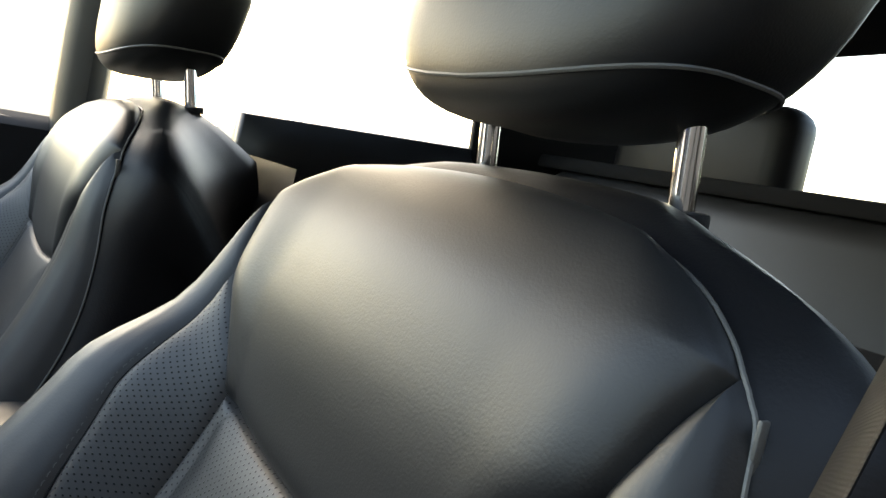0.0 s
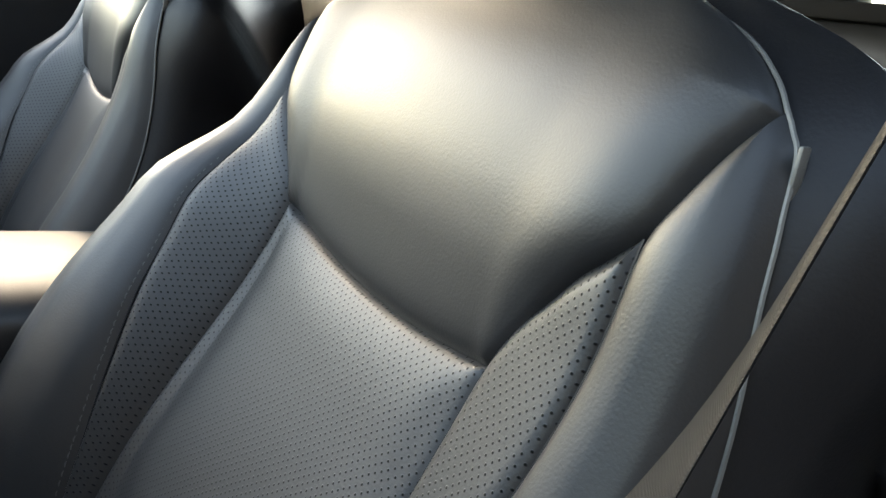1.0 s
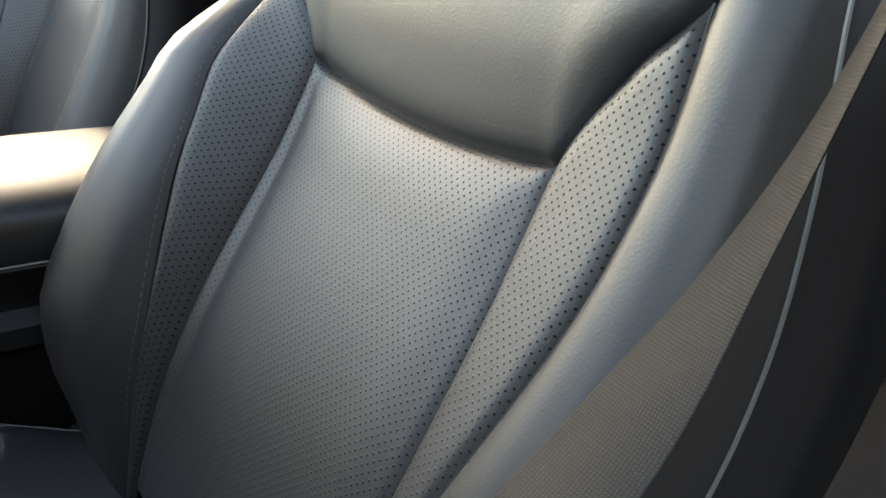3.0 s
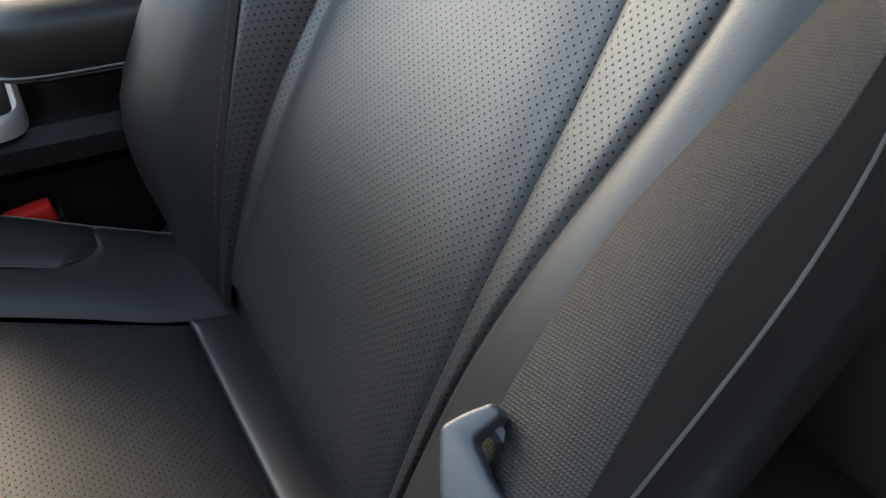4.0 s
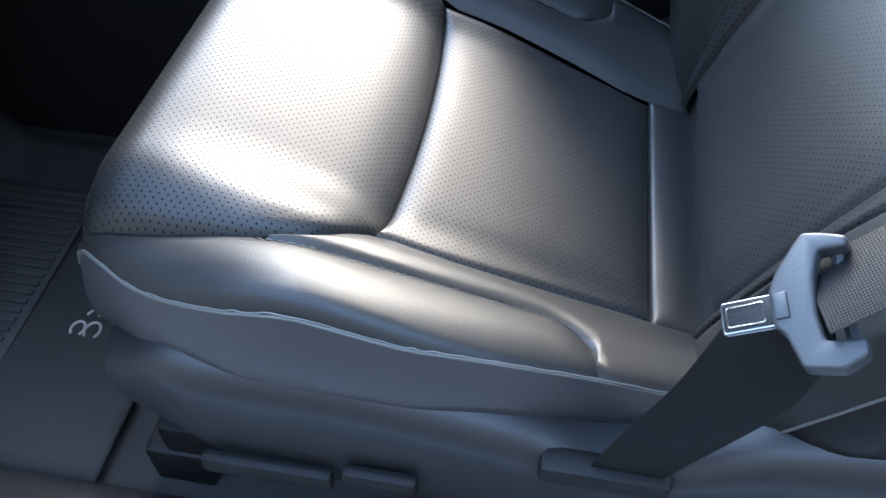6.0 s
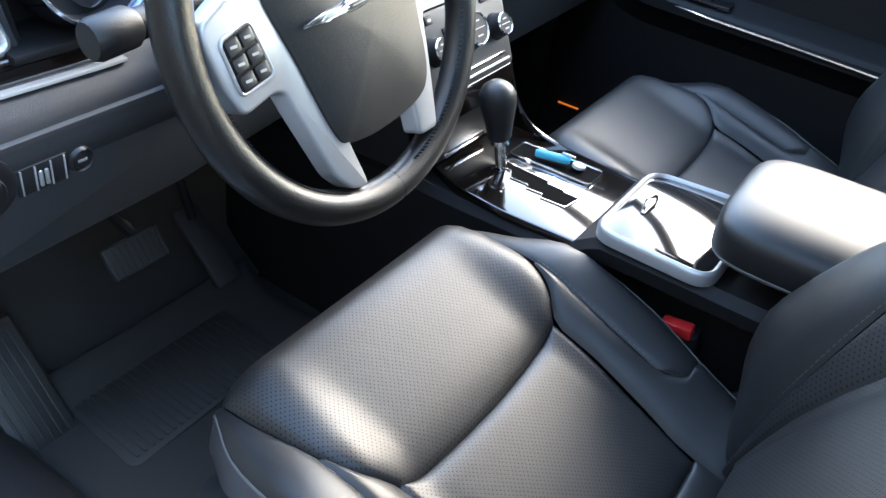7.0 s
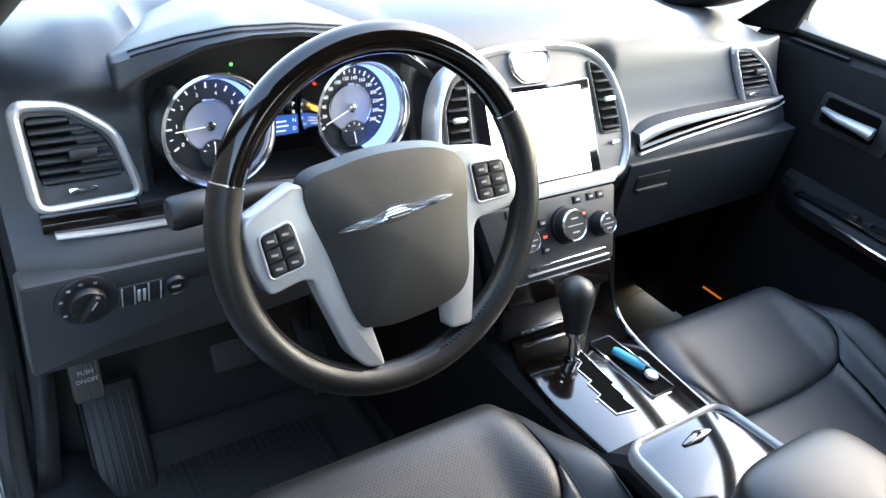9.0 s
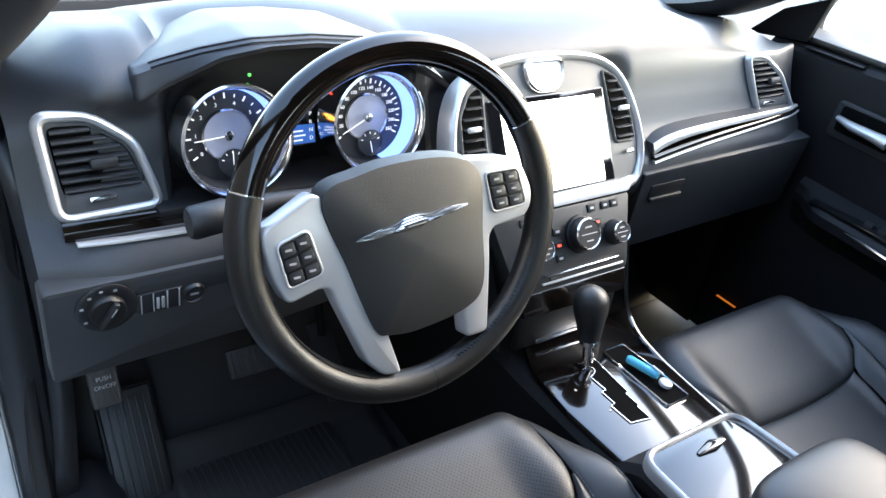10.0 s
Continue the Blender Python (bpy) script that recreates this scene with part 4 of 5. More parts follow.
half = [(0, 0.764), (0.075, 0.760), (0.125, 0.748), (0.155, 0.725), (0.174, 0.685), (0.180, 0.640), (0.170, 0.602), (0.135, 0.580), (0, 0.580)]
loop = smooth_loop([sz(*p) for p in half] + [sz(-x, z) for x, z in half[-2:0:-1]], 96)
part("stack_panel", plate(loop, 0.03, SP, 0.002), GREY_PANEL, dash, "warm grey satin centre panel")
part("stack_frame", frame_ring(loop, 0.013, 0.03, SP, 0.007), SATIN, dash, "bright silver surround")
part("stack_lower_bar", plate(rounded([sz(-0.15, 0.592), sz(-0.135, 0.572), sz(0.135, 0.572), sz(0.15, 0.592), sz(0.12, 0.590), sz(-0.12, 0.590)], 0.006), 0.01, SP @ Matrix.Translation((0, 0, 0.008))), SATIN, dash, "silver bar below the screen")
scr = part("touch_screen", plate(rounded([sz(-0.112, 0.586), sz(0.112, 0.586), sz(0.112, 0.716), sz(-0.112, 0.716)], 0.004), 0.006, SP @ Matrix.Translation((0, 0, 0.0035))), GLOSS_BLACK, dash, "gloss black screen bezel")
part("display", plate(rounded([sz(-0.091, 0.593), sz(0.091, 0.593), sz(0.091, 0.708), sz(-0.091, 0.708)], 0.002), 0.002, SP @ Matrix.Translation((0, 0, 0.0045)), 0), SCREEN, scr, "blown-out white display")
co = [sz(-0.037, 0.757), sz(0.037, 0.757), sz(0.033, 0.732), sz(0.018, 0.720), sz(-0.018, 0.720), sz(-0.033, 0.732)]
clk = part("dash_clock", plate(rounded(co, 0.01), 0.004, SP @ Matrix.Translation((0, 0, 0.004))), CREAM, dash, "small analogue clock")
part("surround", frame_ring(rounded(co, 0.012), 0.007, 0.004, SP @ Matrix.Translation((0, 0, 0.002)), 0.006), CHROME, clk, "chrome surround")
part("hour_hand", box((0.0012, 0.010, 0.0006), (0.002, 0.004, 0.0055), 0, SP @ Matrix.Translation((*sz(0, 0.738), 0)) @ Matrix.Rotation(0.5, 4, "Z")), BUTTON, clk)
part("minute_hand", box((0.0009, 0.014, 0.0006), (0, 0.006, 0.0055), 0, SP @ Matrix.Translation((*sz(0, 0.738), 0)) @ Matrix.Rotation(-2.6, 4, "Z")), BUTTON, clk)
for s, lab in ((1, "centre air vent beside the screen"), (-1, "centre air vent beside the screen")):
    o = [sz(s * 0.116, 0.738), sz(s * 0.140, 0.728), sz(s * 0.160, 0.700), sz(s * 0.166, 0.640), sz(s * 0.125, 0.640)]
    if s < 0:
        o = o[::-1]
    cav = rounded(o, 0.007, 4)
    pl = SP @ Matrix.Translation((0, 0, 0.0015))
    # Flat plate in painted shade stands in for the duct's depth.
    v = part("air_vent", plate(cav, 0.006, pl, 0), RECESS_SHADE, dash, lab)
    part("frame", frame_ring(cav, 0.005, 0.004, pl, 0.003), GREY_PANEL, v)
    for i in range(7):
        z = 0.647 + 0.0125 * i
        xo = lerp_list([(0.640, 0.164), (0.70, 0.158), (0.728, 0.138), (0.738, 0.118)], z)
        xi = lerp_list([(0.640, 0.127), (0.738, 0.118)], z)
        x0, y0 = sz(s * (xo + xi) / 2, z)
        part("slat", box((max(0.008, xo - xi - 0.004), 0.0080, 0.0022), (0, 0, 0), 0.0008, pl @ Matrix.Translation((x0, y0, 0.0035)) @ Matrix.Rotation(radians(-62), 4, "X")), PLASTIC, v)
    part("slider", box((0.022, 0.008, 0.008), (*sz(s * 0.144, 0.684), 0.009), 0.003, pl), SATIN, v, "pale slider tab")
    part("shutter_wheel", box((0.016, 0.006, 0.004), (*sz(s * 0.150, 0.625), 0.003), 0.0015, pl), CHROME, v)

CP = SP @ Matrix.Translation((0, 0, 0.004))
cl = part("climate_panel", plate(rounded([sz(-0.136, 0.570), sz(0.136, 0.570), sz(0.110, 0.470), sz(-0.110, 0.470)], 0.008), 0.05, CP), PLASTIC, dash, "black climate control panel")


def knob(x, z, r, h):
    x, y = sz(x, z)
    m = CP @ Matrix.Translation((x, y, 0))
    k = part("knob", lathe([(r * 1.12, 0), (r * 1.1, 0.004), (r, 0.006), (r * 0.95, h - 0.003), (r * 0.85, h), (0.0005, h)], m), PLASTIC_DARK, dash, "black knob with chrome ring")
    part("ring", lathe([(r * 0.80, h - 0.0005), (r * 0.86, h + 0.0015), (r * 0.93, h - 0.001)], m), CHROME, k, "chrome ring")
    part("mark", box((r * 1.2, 0.0012, 0.0006), (0, 0, h + 0.0003), 0, m), PALE_PRINT, k)
    for i in (-1, 1):
        part("mark", box((r * 0.5, 0.002, 0.0006), (0, i * r * 0.4, h + 0.0003), 0, m), PALE_PRINT, k)
    return k


knob(0.022, 0.530, 0.026, 0.022)
knob(0.092, 0.521, 0.018, 0.020)
knob(-0.062, 0.524, 0.018, 0.020)
for i, (x, z) in enumerate(((0.052, 0.560), (0.080, 0.560), (0.100, 0.560), (-0.022, 0.540), (-0.022, 0.522), (-0.022, 0.505), (0.060, 0.540), (0.060, 0.525), (-0.052, 0.560), (-0.080, 0.560))):
    bx, by = sz(x, z)
    part("push_button", box((0.016, 0.012, 0.004), (bx, by, 0.0005), 0.0015, CP), PLASTIC_DARK, cl)
    part("button_print", box((0.007, 0.0035, 0.0004), (bx, by, 0.0027), 0, CP), RED_LAMP if i in (4, 6) else PALE_PRINT, cl)
for z, w, mt in ((0.487, 0.15, CHROME), (0.478, 0.165, SATIN)):
    bx, by = sz(0.018, z)
    part("slot_trim", box((w, 0.0035, 0.004), (bx, by, 0.002), 0.001, CP), mt, cl, "thin bright strip")
part("disc_slot", box((0.13, 0.006, 0.002), (*sz(0.018, 0.482), 0.0005), 0, CP), PLASTIC_DARK, cl)
part("lower_veneer", plate(rounded([sz(-0.110, 0.470), sz(0.110, 0.470), sz(0.102, 0.440), sz(-0.102, 0.440)], 0.006), 0.04, CP @ Matrix.Translation((0, 0, -0.003))), WOOD, dash, "dark veneer panel below the controls")
part("bin_door", box((0.20, 0.014, 0.085), (0.01, 0.085, 0.402), 0.006, None), PLASTIC, dash, "black storage bin door")
part("bin_trim", box((0.105, 0.012, 0.010), (0.0, 0.078, 0.372), 0.003), CHROME, dash, "chrome lip of the storage bin")
for s in (-1, 1):
    part("stack_cheek", grid(lambda u, v, s=s: Vector((s * (0.112 + 0.028 * v + 0.012 * u), 0.085 + 0.20 * u + 0.07 * v * v, 0.36 + 0.215 * v)), 8, 14), PLASTIC, dash)

# ---- lower dash, switches, glove box ----
LP = axes((0, 0.190, 0.530), (0, -1, -0.12))
part("knee_panel", plate(rounded([(-0.705, 0.045), (-0.20, 0.045), (-0.20, -0.055), (-0.42, -0.085), (-0.705, -0.095)], 0.008), 0.03, LP @ Matrix.Translation((0, 0, 0.006)), 0.006), DASH_SKIN, dash, "black lower panel below the wheel")
hm = LP @ Matrix.Translation((-0.640, 0.011, 0.007))
hl = part("headlamp_switch", lathe([(0.034, 0), (0.034, 0.003), (0.031, 0.0045), (0.024, 0.0035), (0.0005, 0.0035)], hm), BUTTON, dash, "rotary headlamp switch with white symbols")
part("dial", lathe([(0.0205, 0.003), (0.020, 0.010), (0.0185, 0.012), (0.0005, 0.012)], hm), PLASTIC, hl)
part("grip", box((0.009, 0.038, 0.010), (0, 0, 0.016), 0.004, hm @ Matrix.Rotation(-0.55, 4, "Z")), PLASTIC, hl)
part("pointer", box((0.0016, 0.012, 0.0006), (0, 0.008, 0.0212), 0, hm @ Matrix.Rotation(-0.55, 4, "Z")), PALE_PRINT, hl)
for a in (210, 165, 130, 100, 68, 255):
    part("symbol", box((0.004, 0.003, 0.0004), (0.0275 * math.cos(radians(a)), 0.0275 * math.sin(radians(a)), 0.0045), 0, hm), PALE_PRINT, hl)
dm = LP @ Matrix.Translation((-0.580, 0.003, 0.007))
part("dimmer_plate", box((0.052, 0.030, 0.004), (0, 0, 0), 0.002, dm), BUTTON, dash)
for x in (-0.022, -0.008, 0.008, 0.022):
    part("dimmer_bar", box((0.0016, 0.028, 0.003), (x, 0, 0.002), 0.0006, dm), PALE_PRINT, dash)
for x in (-0.003, 0.003):
    part("dimmer_wheel", box((0.004, 0.018, 0.004), (x, -0.002, 0.002), 0.0015, dm), SATIN, dash)
tm = LP @ Matrix.Translation((-0.540, 0.003, 0.007))
part("boot_button", lathe([(0.0005, 0.003), (0.009, 0.003), (0.0105, 0.001), (0.012, 0.004), (0.014, 0.0)], tm), BUTTON, dash)
part("boot_print", box((0.010, 0.003, 0.0005), (0, 0, 0.0034), 0, tm), PALE_PRINT, dash)
GP = axes((0.44, 0.1835, 0.515), (0, -1, -0.10))
part("glove_box_lid", plate(rounded([(-0.215, 0.050), (0.258, 0.056), (0.258, -0.10), (-0.205, -0.11)], 0.006), 0.03, GP @ Matrix.Translation((0, 0, 0.004)), 0.003), DASH_SKIN, dash, "charcoal glove box lid")
part("glove_box_pocket", box((0.085, 0.030, 0.004), (-0.145, 0.008, 0.004), 0.002, GP), PLASTIC_DARK, dash)
part("glove_box_catch", box((0.080, 0.010, 0.008), (-0.145, -0.006, 0.008), 0.003, GP), PLASTIC, dash, "glove box catch")

# ---- steering wheel ----
TH = 0.317
wheel = thing("steering_wheel", "black leather and dark wood steering wheel with silver spokes", "steering wheel")
WM = axes((-0.3643, 0, 0.690), (0, -math.cos(TH), math.sin(TH)))


def rim_arc(a0, a1, n, r=0.0178, R=0.182):
    return [WM @ Vector((R * math.cos(radians(a0 + (a1 - a0) * i / n)), R * math.sin(radians(a0 + (a1 - a0) * i / n)), 0.0)) for i in range(n + 1)]


part("leather_rim", tube(rim_arc(160.5, 391, 90), 0.0172, 18), surface("wheel_leather", (0.0085, 0.0075, 0.0068), 0.37, grain=500, bump=0.35, wear=0.16, coarse=14), wheel, "black leather rim")
part("wood_rim", tube(rim_arc(31.5, 160, 60), 0.0164, 18), WOOD, wheel, "glossy dark wood upper rim")
for a in (31.2, 160.2):
    part("rim_band", tube(rim_arc(a - 0.25, a + 0.25, 2), 0.0176, 18), CHROME, wheel)
part("rim_seam", tube(rim_arc(274.6, 275.0, 2), 0.0174, 18), PLASTIC_DARK, wheel)
for a0, a1 in ((195, 250), (285, 352)):
    P = []
    for i in range(81):
        a = radians(a0 + (a1 - a0) * i / 80)
        k = -0.0045 if i % 2 else 0.0045
        P.append(WM @ Vector(((0.1665 + abs(k) * 0.3) * math.cos(a), (0.1665 + abs(k) * 0.3) * math.sin(a), 0.010 + k)))
    part("rim_stitching", tube(P, 0.0007, 4), PLASTIC_DARK, wheel)
hub = [(-0.108, 0.050), (-0.06, 0.070), (0.0, 0.076), (0.06, 0.070), (0.092, 0.045), (0.092, -0.02), (0.090, -0.085), (0.065, -0.110), (0.0, -0.120), (-0.040, -0.117), (-0.060, -0.104), (-0.085, -0.03)]


def hub_pad(u, v):
    k = v
    a = HUB[int(round(u * 72)) % 72]
    r = k
    lift = 0.0130 + 0.0125 * (1 - k ** 2.4) - 0.014 * max(0.0, (k - 0.93) / 0.07) ** 2.5
    return WM @ Vector((a[0] * r, (a[1] + 0.02) * r - 0.02, lift + 0.004 * (1 - k)))


HUB = smooth_loop(hub, 72)
part("airbag_pad", grid(hub_pad, 72, 18, close_u=True), surface("pad_skin", (0.020, 0.0195, 0.019), 0.5, grain=900, bump=0.35), wheel, "matt black airbag cover")
part("hub_core", tube([WM @ Vector((0, -0.01, -0.012)), WM @ Vector((0, -0.01, -0.05)), WM @ Vector((0, 0.0, -0.11))], [0.075, 0.07, 0.05], 24), PLASTIC_DARK, wheel)


def badge_wing(u, v):
    """Half of the winged badge: a ridge that tapers to a point."""
    x = -0.0765 + 0.137 * u
    mid = 0.0015 + 0.0150 * u
    half = 0.0006 + 0.0066 * math.sin(math.pi * u) ** 0.8 + 0.0034 * smooth01(0.16, 0.04, abs(u - 0.48))
    a = 2 * v - 1
    return WM @ Vector((x, mid + half * a, 0.0258 + (0.0046 * (1 - abs(a) ** 1.6) - 0.0012 * (0.5 + 0.5 * math.cos(8 * math.pi * a))) * min(1.0, half / 0.004)))


part("badge", grid(badge_wing, 56, 32), CHROME, wheel, "chrome winged badge")
part("badge_bar", plate(rounded([(-0.022, 0.0040), (0.008, 0.0062), (0.008, 0.0104), (-0.022, 0.0082)], 0.0018), 0.0024, WM @ Matrix.Translation((0, 0, 0.0304)), 0.0005), DIAL, wheel)
part("badge_print", plate(rounded([(-0.018, 0.0058), (0.004, 0.0074), (0.004, 0.0084), (-0.018, 0.0068)], 0.0004), 0.0006, WM @ Matrix.Translation((0, 0, 0.0310)), 0), PALE_PRINT, wheel)
part("pad_emblem", box((0.020, 0.0035, 0.0006), (0.040, -0.078, 0.0205), 0.0002, WM), surface("pad_emboss", (0.012, 0.012, 0.012), 0.6, bump=0), wheel, "faint embossed lettering")
spL = [(-0.1655, 0.026), (-0.109, 0.0545), (-0.078, 0.030), (-0.045, -0.085), (-0.0385, -0.116), (-0.0265, -0.161), (-0.050, -0.157), (-0.068, -0.137), (-0.0945, -0.067), (-0.1015, -0.046), (-0.112, -0.043), (-0.1475, -0.0515), (-0.159, -0.025), (-0.166, 0.010)]
spR = [(0.060, 0.064), (0.128, 0.0575), (0.149, 0.044), (0.1615, 0.015), (0.1605, -0.004), (0.150, -0.0165), (0.1055, -0.0205), (0.0990, -0.030), (0.0975, -0.065), (0.0905, -0.1435), (0.0595, -0.1435), (0.058, -0.100), (0.070, 0.0)]
for o in (spL, spR):
    if sum(a[0] * b[1] - b[0] * a[1] for a, b in zip(o, o[1:] + o[:1])) < 0:
        o.reverse()
    part("spoke", plate(rounded(o, 0.008, 4), 0.022, WM @ Matrix.Translation((0, 0, 0.012)), 0.004, 3), SATIN, wheel, "satin silver spoke")
for quad, glow in (([(-0.1535, 0.0105), (-0.1195, 0.0200), (-0.1075, -0.0275), (-0.1455, -0.0350)], 0), ([(0.0935, 0.0430), (0.1390, 0.0425), (0.1500, -0.0010), (0.1030, -0.0030)], 1)):
    q = quad[::-1]
    pod = part("button_pod", plate(rounded(q, 0.006), 0.004, WM @ Matrix.Translation((0, 0, 0.0135)), 0.001), PLASTIC_DARK, wheel, "black button panel")
    part("pod_trim", frame_ring(rounded(q, 0.007), 0.0035, 0.002, WM @ Matrix.Translation((0, 0, 0.0125)), 0.002), SATIN, pod)
    A, B, C, D = (Vector(p) for p in quad)
    for i in range(2):
        for j in range(3):
            g = lambda s, t: A.lerp(B, s).lerp(D.lerp(C, s), t)
            s0, s1, t0, t1 = 0.08 + 0.45 * i, 0.47 + 0.45 * i, 0.06 + 0.31 * j, 0.32 + 0.31 * j
            cell = [g(s0, t0), g(s0, t1), g(s1, t1), g(s1, t0)]
            part("wheel_button", plate(rounded([(p.x, p.y) for p in cell], 0.002, 3), 0.003, WM @ Matrix.Translation((0, 0, 0.0155)), 0.0008), BUTTON, pod)
            c = sum(cell, Vector((0, 0))) / 4
            part("button_mark", box((0.007, 0.0022, 0.0004), (c.x, c.y, 0.0157), 0, WM), PALE_PRINT, pod)
col = thing("steering_column", "black steering column shroud with stalk", "steering column")
part("shroud", tube([WM @ Vector((0, -0.025, -0.055)), WM @ Vector((0, -0.030, -0.12)), WM @ Vector((0, -0.040, -0.24))], [0.050, 0.052, 0.050], 24), PLASTIC_DARK, col)
part("stalk", tube([WM @ Vector((-0.05, 0.030, -0.075)), WM @ Vector((-0.12, 0.032, -0.072)), WM @ Vector((-0.165, 0.030, -0.070))], [0.010, 0.012, 0.0135], 14), PLASTIC, col, "black multifunction stalk")
part("stalk_end", tube([WM @ Vector((-0.165, 0.030, -0.070)), WM @ Vector((-0.172, 0.030, -0.070)), WM @ Vector((-0.205, 0.028, -0.068)), WM @ Vector((-0.210, 0.028, -0.068))], [0.0135, 0.0175, 0.0175, 0.015], 16), PLASTIC, col, "ribbed stalk end")

# ---- console ----
con = thing("centre_console", "black centre console with glossy veneer plate and chrome edging", "console")


def con_body(u, v):
    y = 0.50 - 1.12 * u
    top = lerp_list([(-0.62, 0.385), (-0.199, 0.385), (-0.152, 0.350), (0, 0.346), (0.16, 0.345), (0.50, 0.33)], y)
    w = lerp_list([(-0.62, 0.115), (-0.2, 0.112), (-0.15, 0.112), (0.06, 0.112), (0.16, 0.106), (0.5, 0.106)], y)
    # waisted beside the seats, where the buckles stand
    n = 0.05 * (1 - smooth01(-0.26, -0.17, y))
    prof = [(-w - 0.02 + n, 0.0), (-w - 0.006 + n, 0.22), (-w + n * 0.9, top - 0.060), (-w, top - 0.030), (-w, top - 0.012), (-w + 0.012, top), (w - 0.012, top), (w, top - 0.012), (w, top - 0.030), (w - n * 0.9, top - 0.060), (w + 0.006 - n, 0.22), (w + 0.02 - n, 0.0)]
    k = v * 11
    i = min(int(k), 10)
    a, b = prof[i], prof[i + 1]
    return Vector((0.008 + a[0] + (b[0] - a[0]) * (k - i), y, a[1] + (b[1] - a[1]) * (k - i)))


part("body", grid(con_body, 70, 33), PLASTIC_DARK, con, "black soft console sides")
topm = Matrix.Translation((0, 0, 0.3595))
part("veneer_plate", plate(rounded([(-0.092, -0.205), (0.108, -0.205), (0.128, 0.06), (0.115, 0.092), (-0.060, 0.096), (-0.090, 0.03), (-0.098, -0.06)], 0.015), 0.012, topm, 0.003), WOOD_PLATE, con, "glossy dark veneer plate")
gate = [(-0.028, 0.012), (-0.030, 0.000), (-0.012, -0.002), (-0.014, -0.012), (-0.030, -0.020), (-0.029, -0.050), (-0.038, -0.052), (-0.037, -0.078), (-0.046, -0.080), (-0.044, -0.118), (-0.010, -0.124), (-0.010, -0.098), (-0.006, -0.096), (-0.006, -0.070), (0.000, -0.068), (0.002, -0.030), (0.006, 0.012)]
gl = [(x + 0.012, y) for x, y in gate]
# Slot and tray are flat plates; their depth is painted shade.
part("gate_slot", plate(gl[::-1] if sum(a[0] * b[1] - b[0] * a[1] for a, b in zip(gl, gl[1:] + gl[:1])) < 0 else gl, 0.002, Matrix.Translation((0, 0, 0.3606)), 0), RECESS_SHADE, con, "flat plate painted as the shaded selector slot")
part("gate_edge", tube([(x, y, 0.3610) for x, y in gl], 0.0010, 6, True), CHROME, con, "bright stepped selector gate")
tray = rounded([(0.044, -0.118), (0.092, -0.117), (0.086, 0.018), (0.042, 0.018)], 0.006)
part("tray_well", plate(tray, 0.002, Matrix.Translation((0, 0, 0.3606)), 0), RECESS_SHADE, con, "flat plate painted as the shaded coin tray")
part("tray_edge", frame_ring(tray, 0.0026, 0.002, Matrix.Translation((0, 0, 0.3600)), 0.004), CHROME, con, "chrome tray edge")
cover = rounded([(-0.104, -0.345), (0.098, -0.345), (0.082, -0.192), (-0.100, -0.192)], 0.028, 7)
part("cup_cover", plate(cover, 0.016, Matrix.Translation((0, 0, 0.3985)), 0.002), GLOSS_BLACK, con, "glossy sliding cup-holder cover")
part("cover_edge", frame_ring(cover, 0.010, 0.012, Matrix.Translation((0, 0, 0.396)), 0.007), SATIN, con, "broad satin chrome surround")
part("cover_grip", tube([(-0.03, -0.225, 0.400), (0.0, -0.222, 0.402), (0.025, -0.222, 0.400)], [0.003, 0.008, 0.003], 10, flat=0.35), GLOSS_BLACK, con, "finger recess")
for x, y in ((-0.058, -0.030), (-0.040, -0.085)):
    part("indicator", disc(0.0022, 0.0006, Matrix.Translation((x, y, 0.3597)), 10, 0), PALE_PRINT, con)


def lid(u, v):
    a, b = u * 2 * math.pi, (v - 0.5) * math.pi
    ex = lambda c, e: math.copysign(abs(c) ** e, c)
    x = 0.112 * ex(math.cos(b), 0.35) * ex(math.cos(a), 0.42)
    y = 0.135 * ex(math.cos(b), 0.35) * ex(math.sin(a), 0.35)
    z = 0.034 * ex(math.sin(b), 0.55)
    return Vector((0.002 + x, -0.455 + y, 0.448 + z + 0.012 * (1 - (x / 0.112) ** 2) * (z > 0)))


part("armrest_lid", grid(lid, 56, 26, close_u=True), LEATHER, con, "padded black leather armrest lid")
part("lid_seam", tube([lid(i / 80, 0.40) for i in range(80)], 0.0013, 5, True), PIPING, con, "pale stitched lid seam")
part("lid_seam", tube([lid(i / 80, 0.355) for i in range(80)], 0.0009, 5, True), THREAD, con, "second row of lid stitching")

part("console_edge", tube(spline([(0.142, 0.120, 0.520), (0.128, 0.085, 0.450), (0.120, 0.060, 0.405), (0.119, 0.028, 0.374), (0.121, -0.02, 0.358), (0.117, -0.09, 0.354), (0.110, -0.17, 0.356)], 30), 0.0045, 8), GLOSS_BLACK, con, "gloss black edge sweeping up to the dash")
sh = thing("gear_selector", "black leather gear knob on a chrome stem", "gear lever")
stem = [(-0.004, 0.002, 0.350), (-0.006, 0.008, 0.385), (-0.006, 0.012, 0.405)]
part("stem", tube(stem, 0.0085, 14), CHROME, sh, "chrome stem")
part("collar", tube([(-0.006, 0.012, 0.400), (-0.006, 0.013, 0.408)], 0.0145, 18), CHROME, sh)
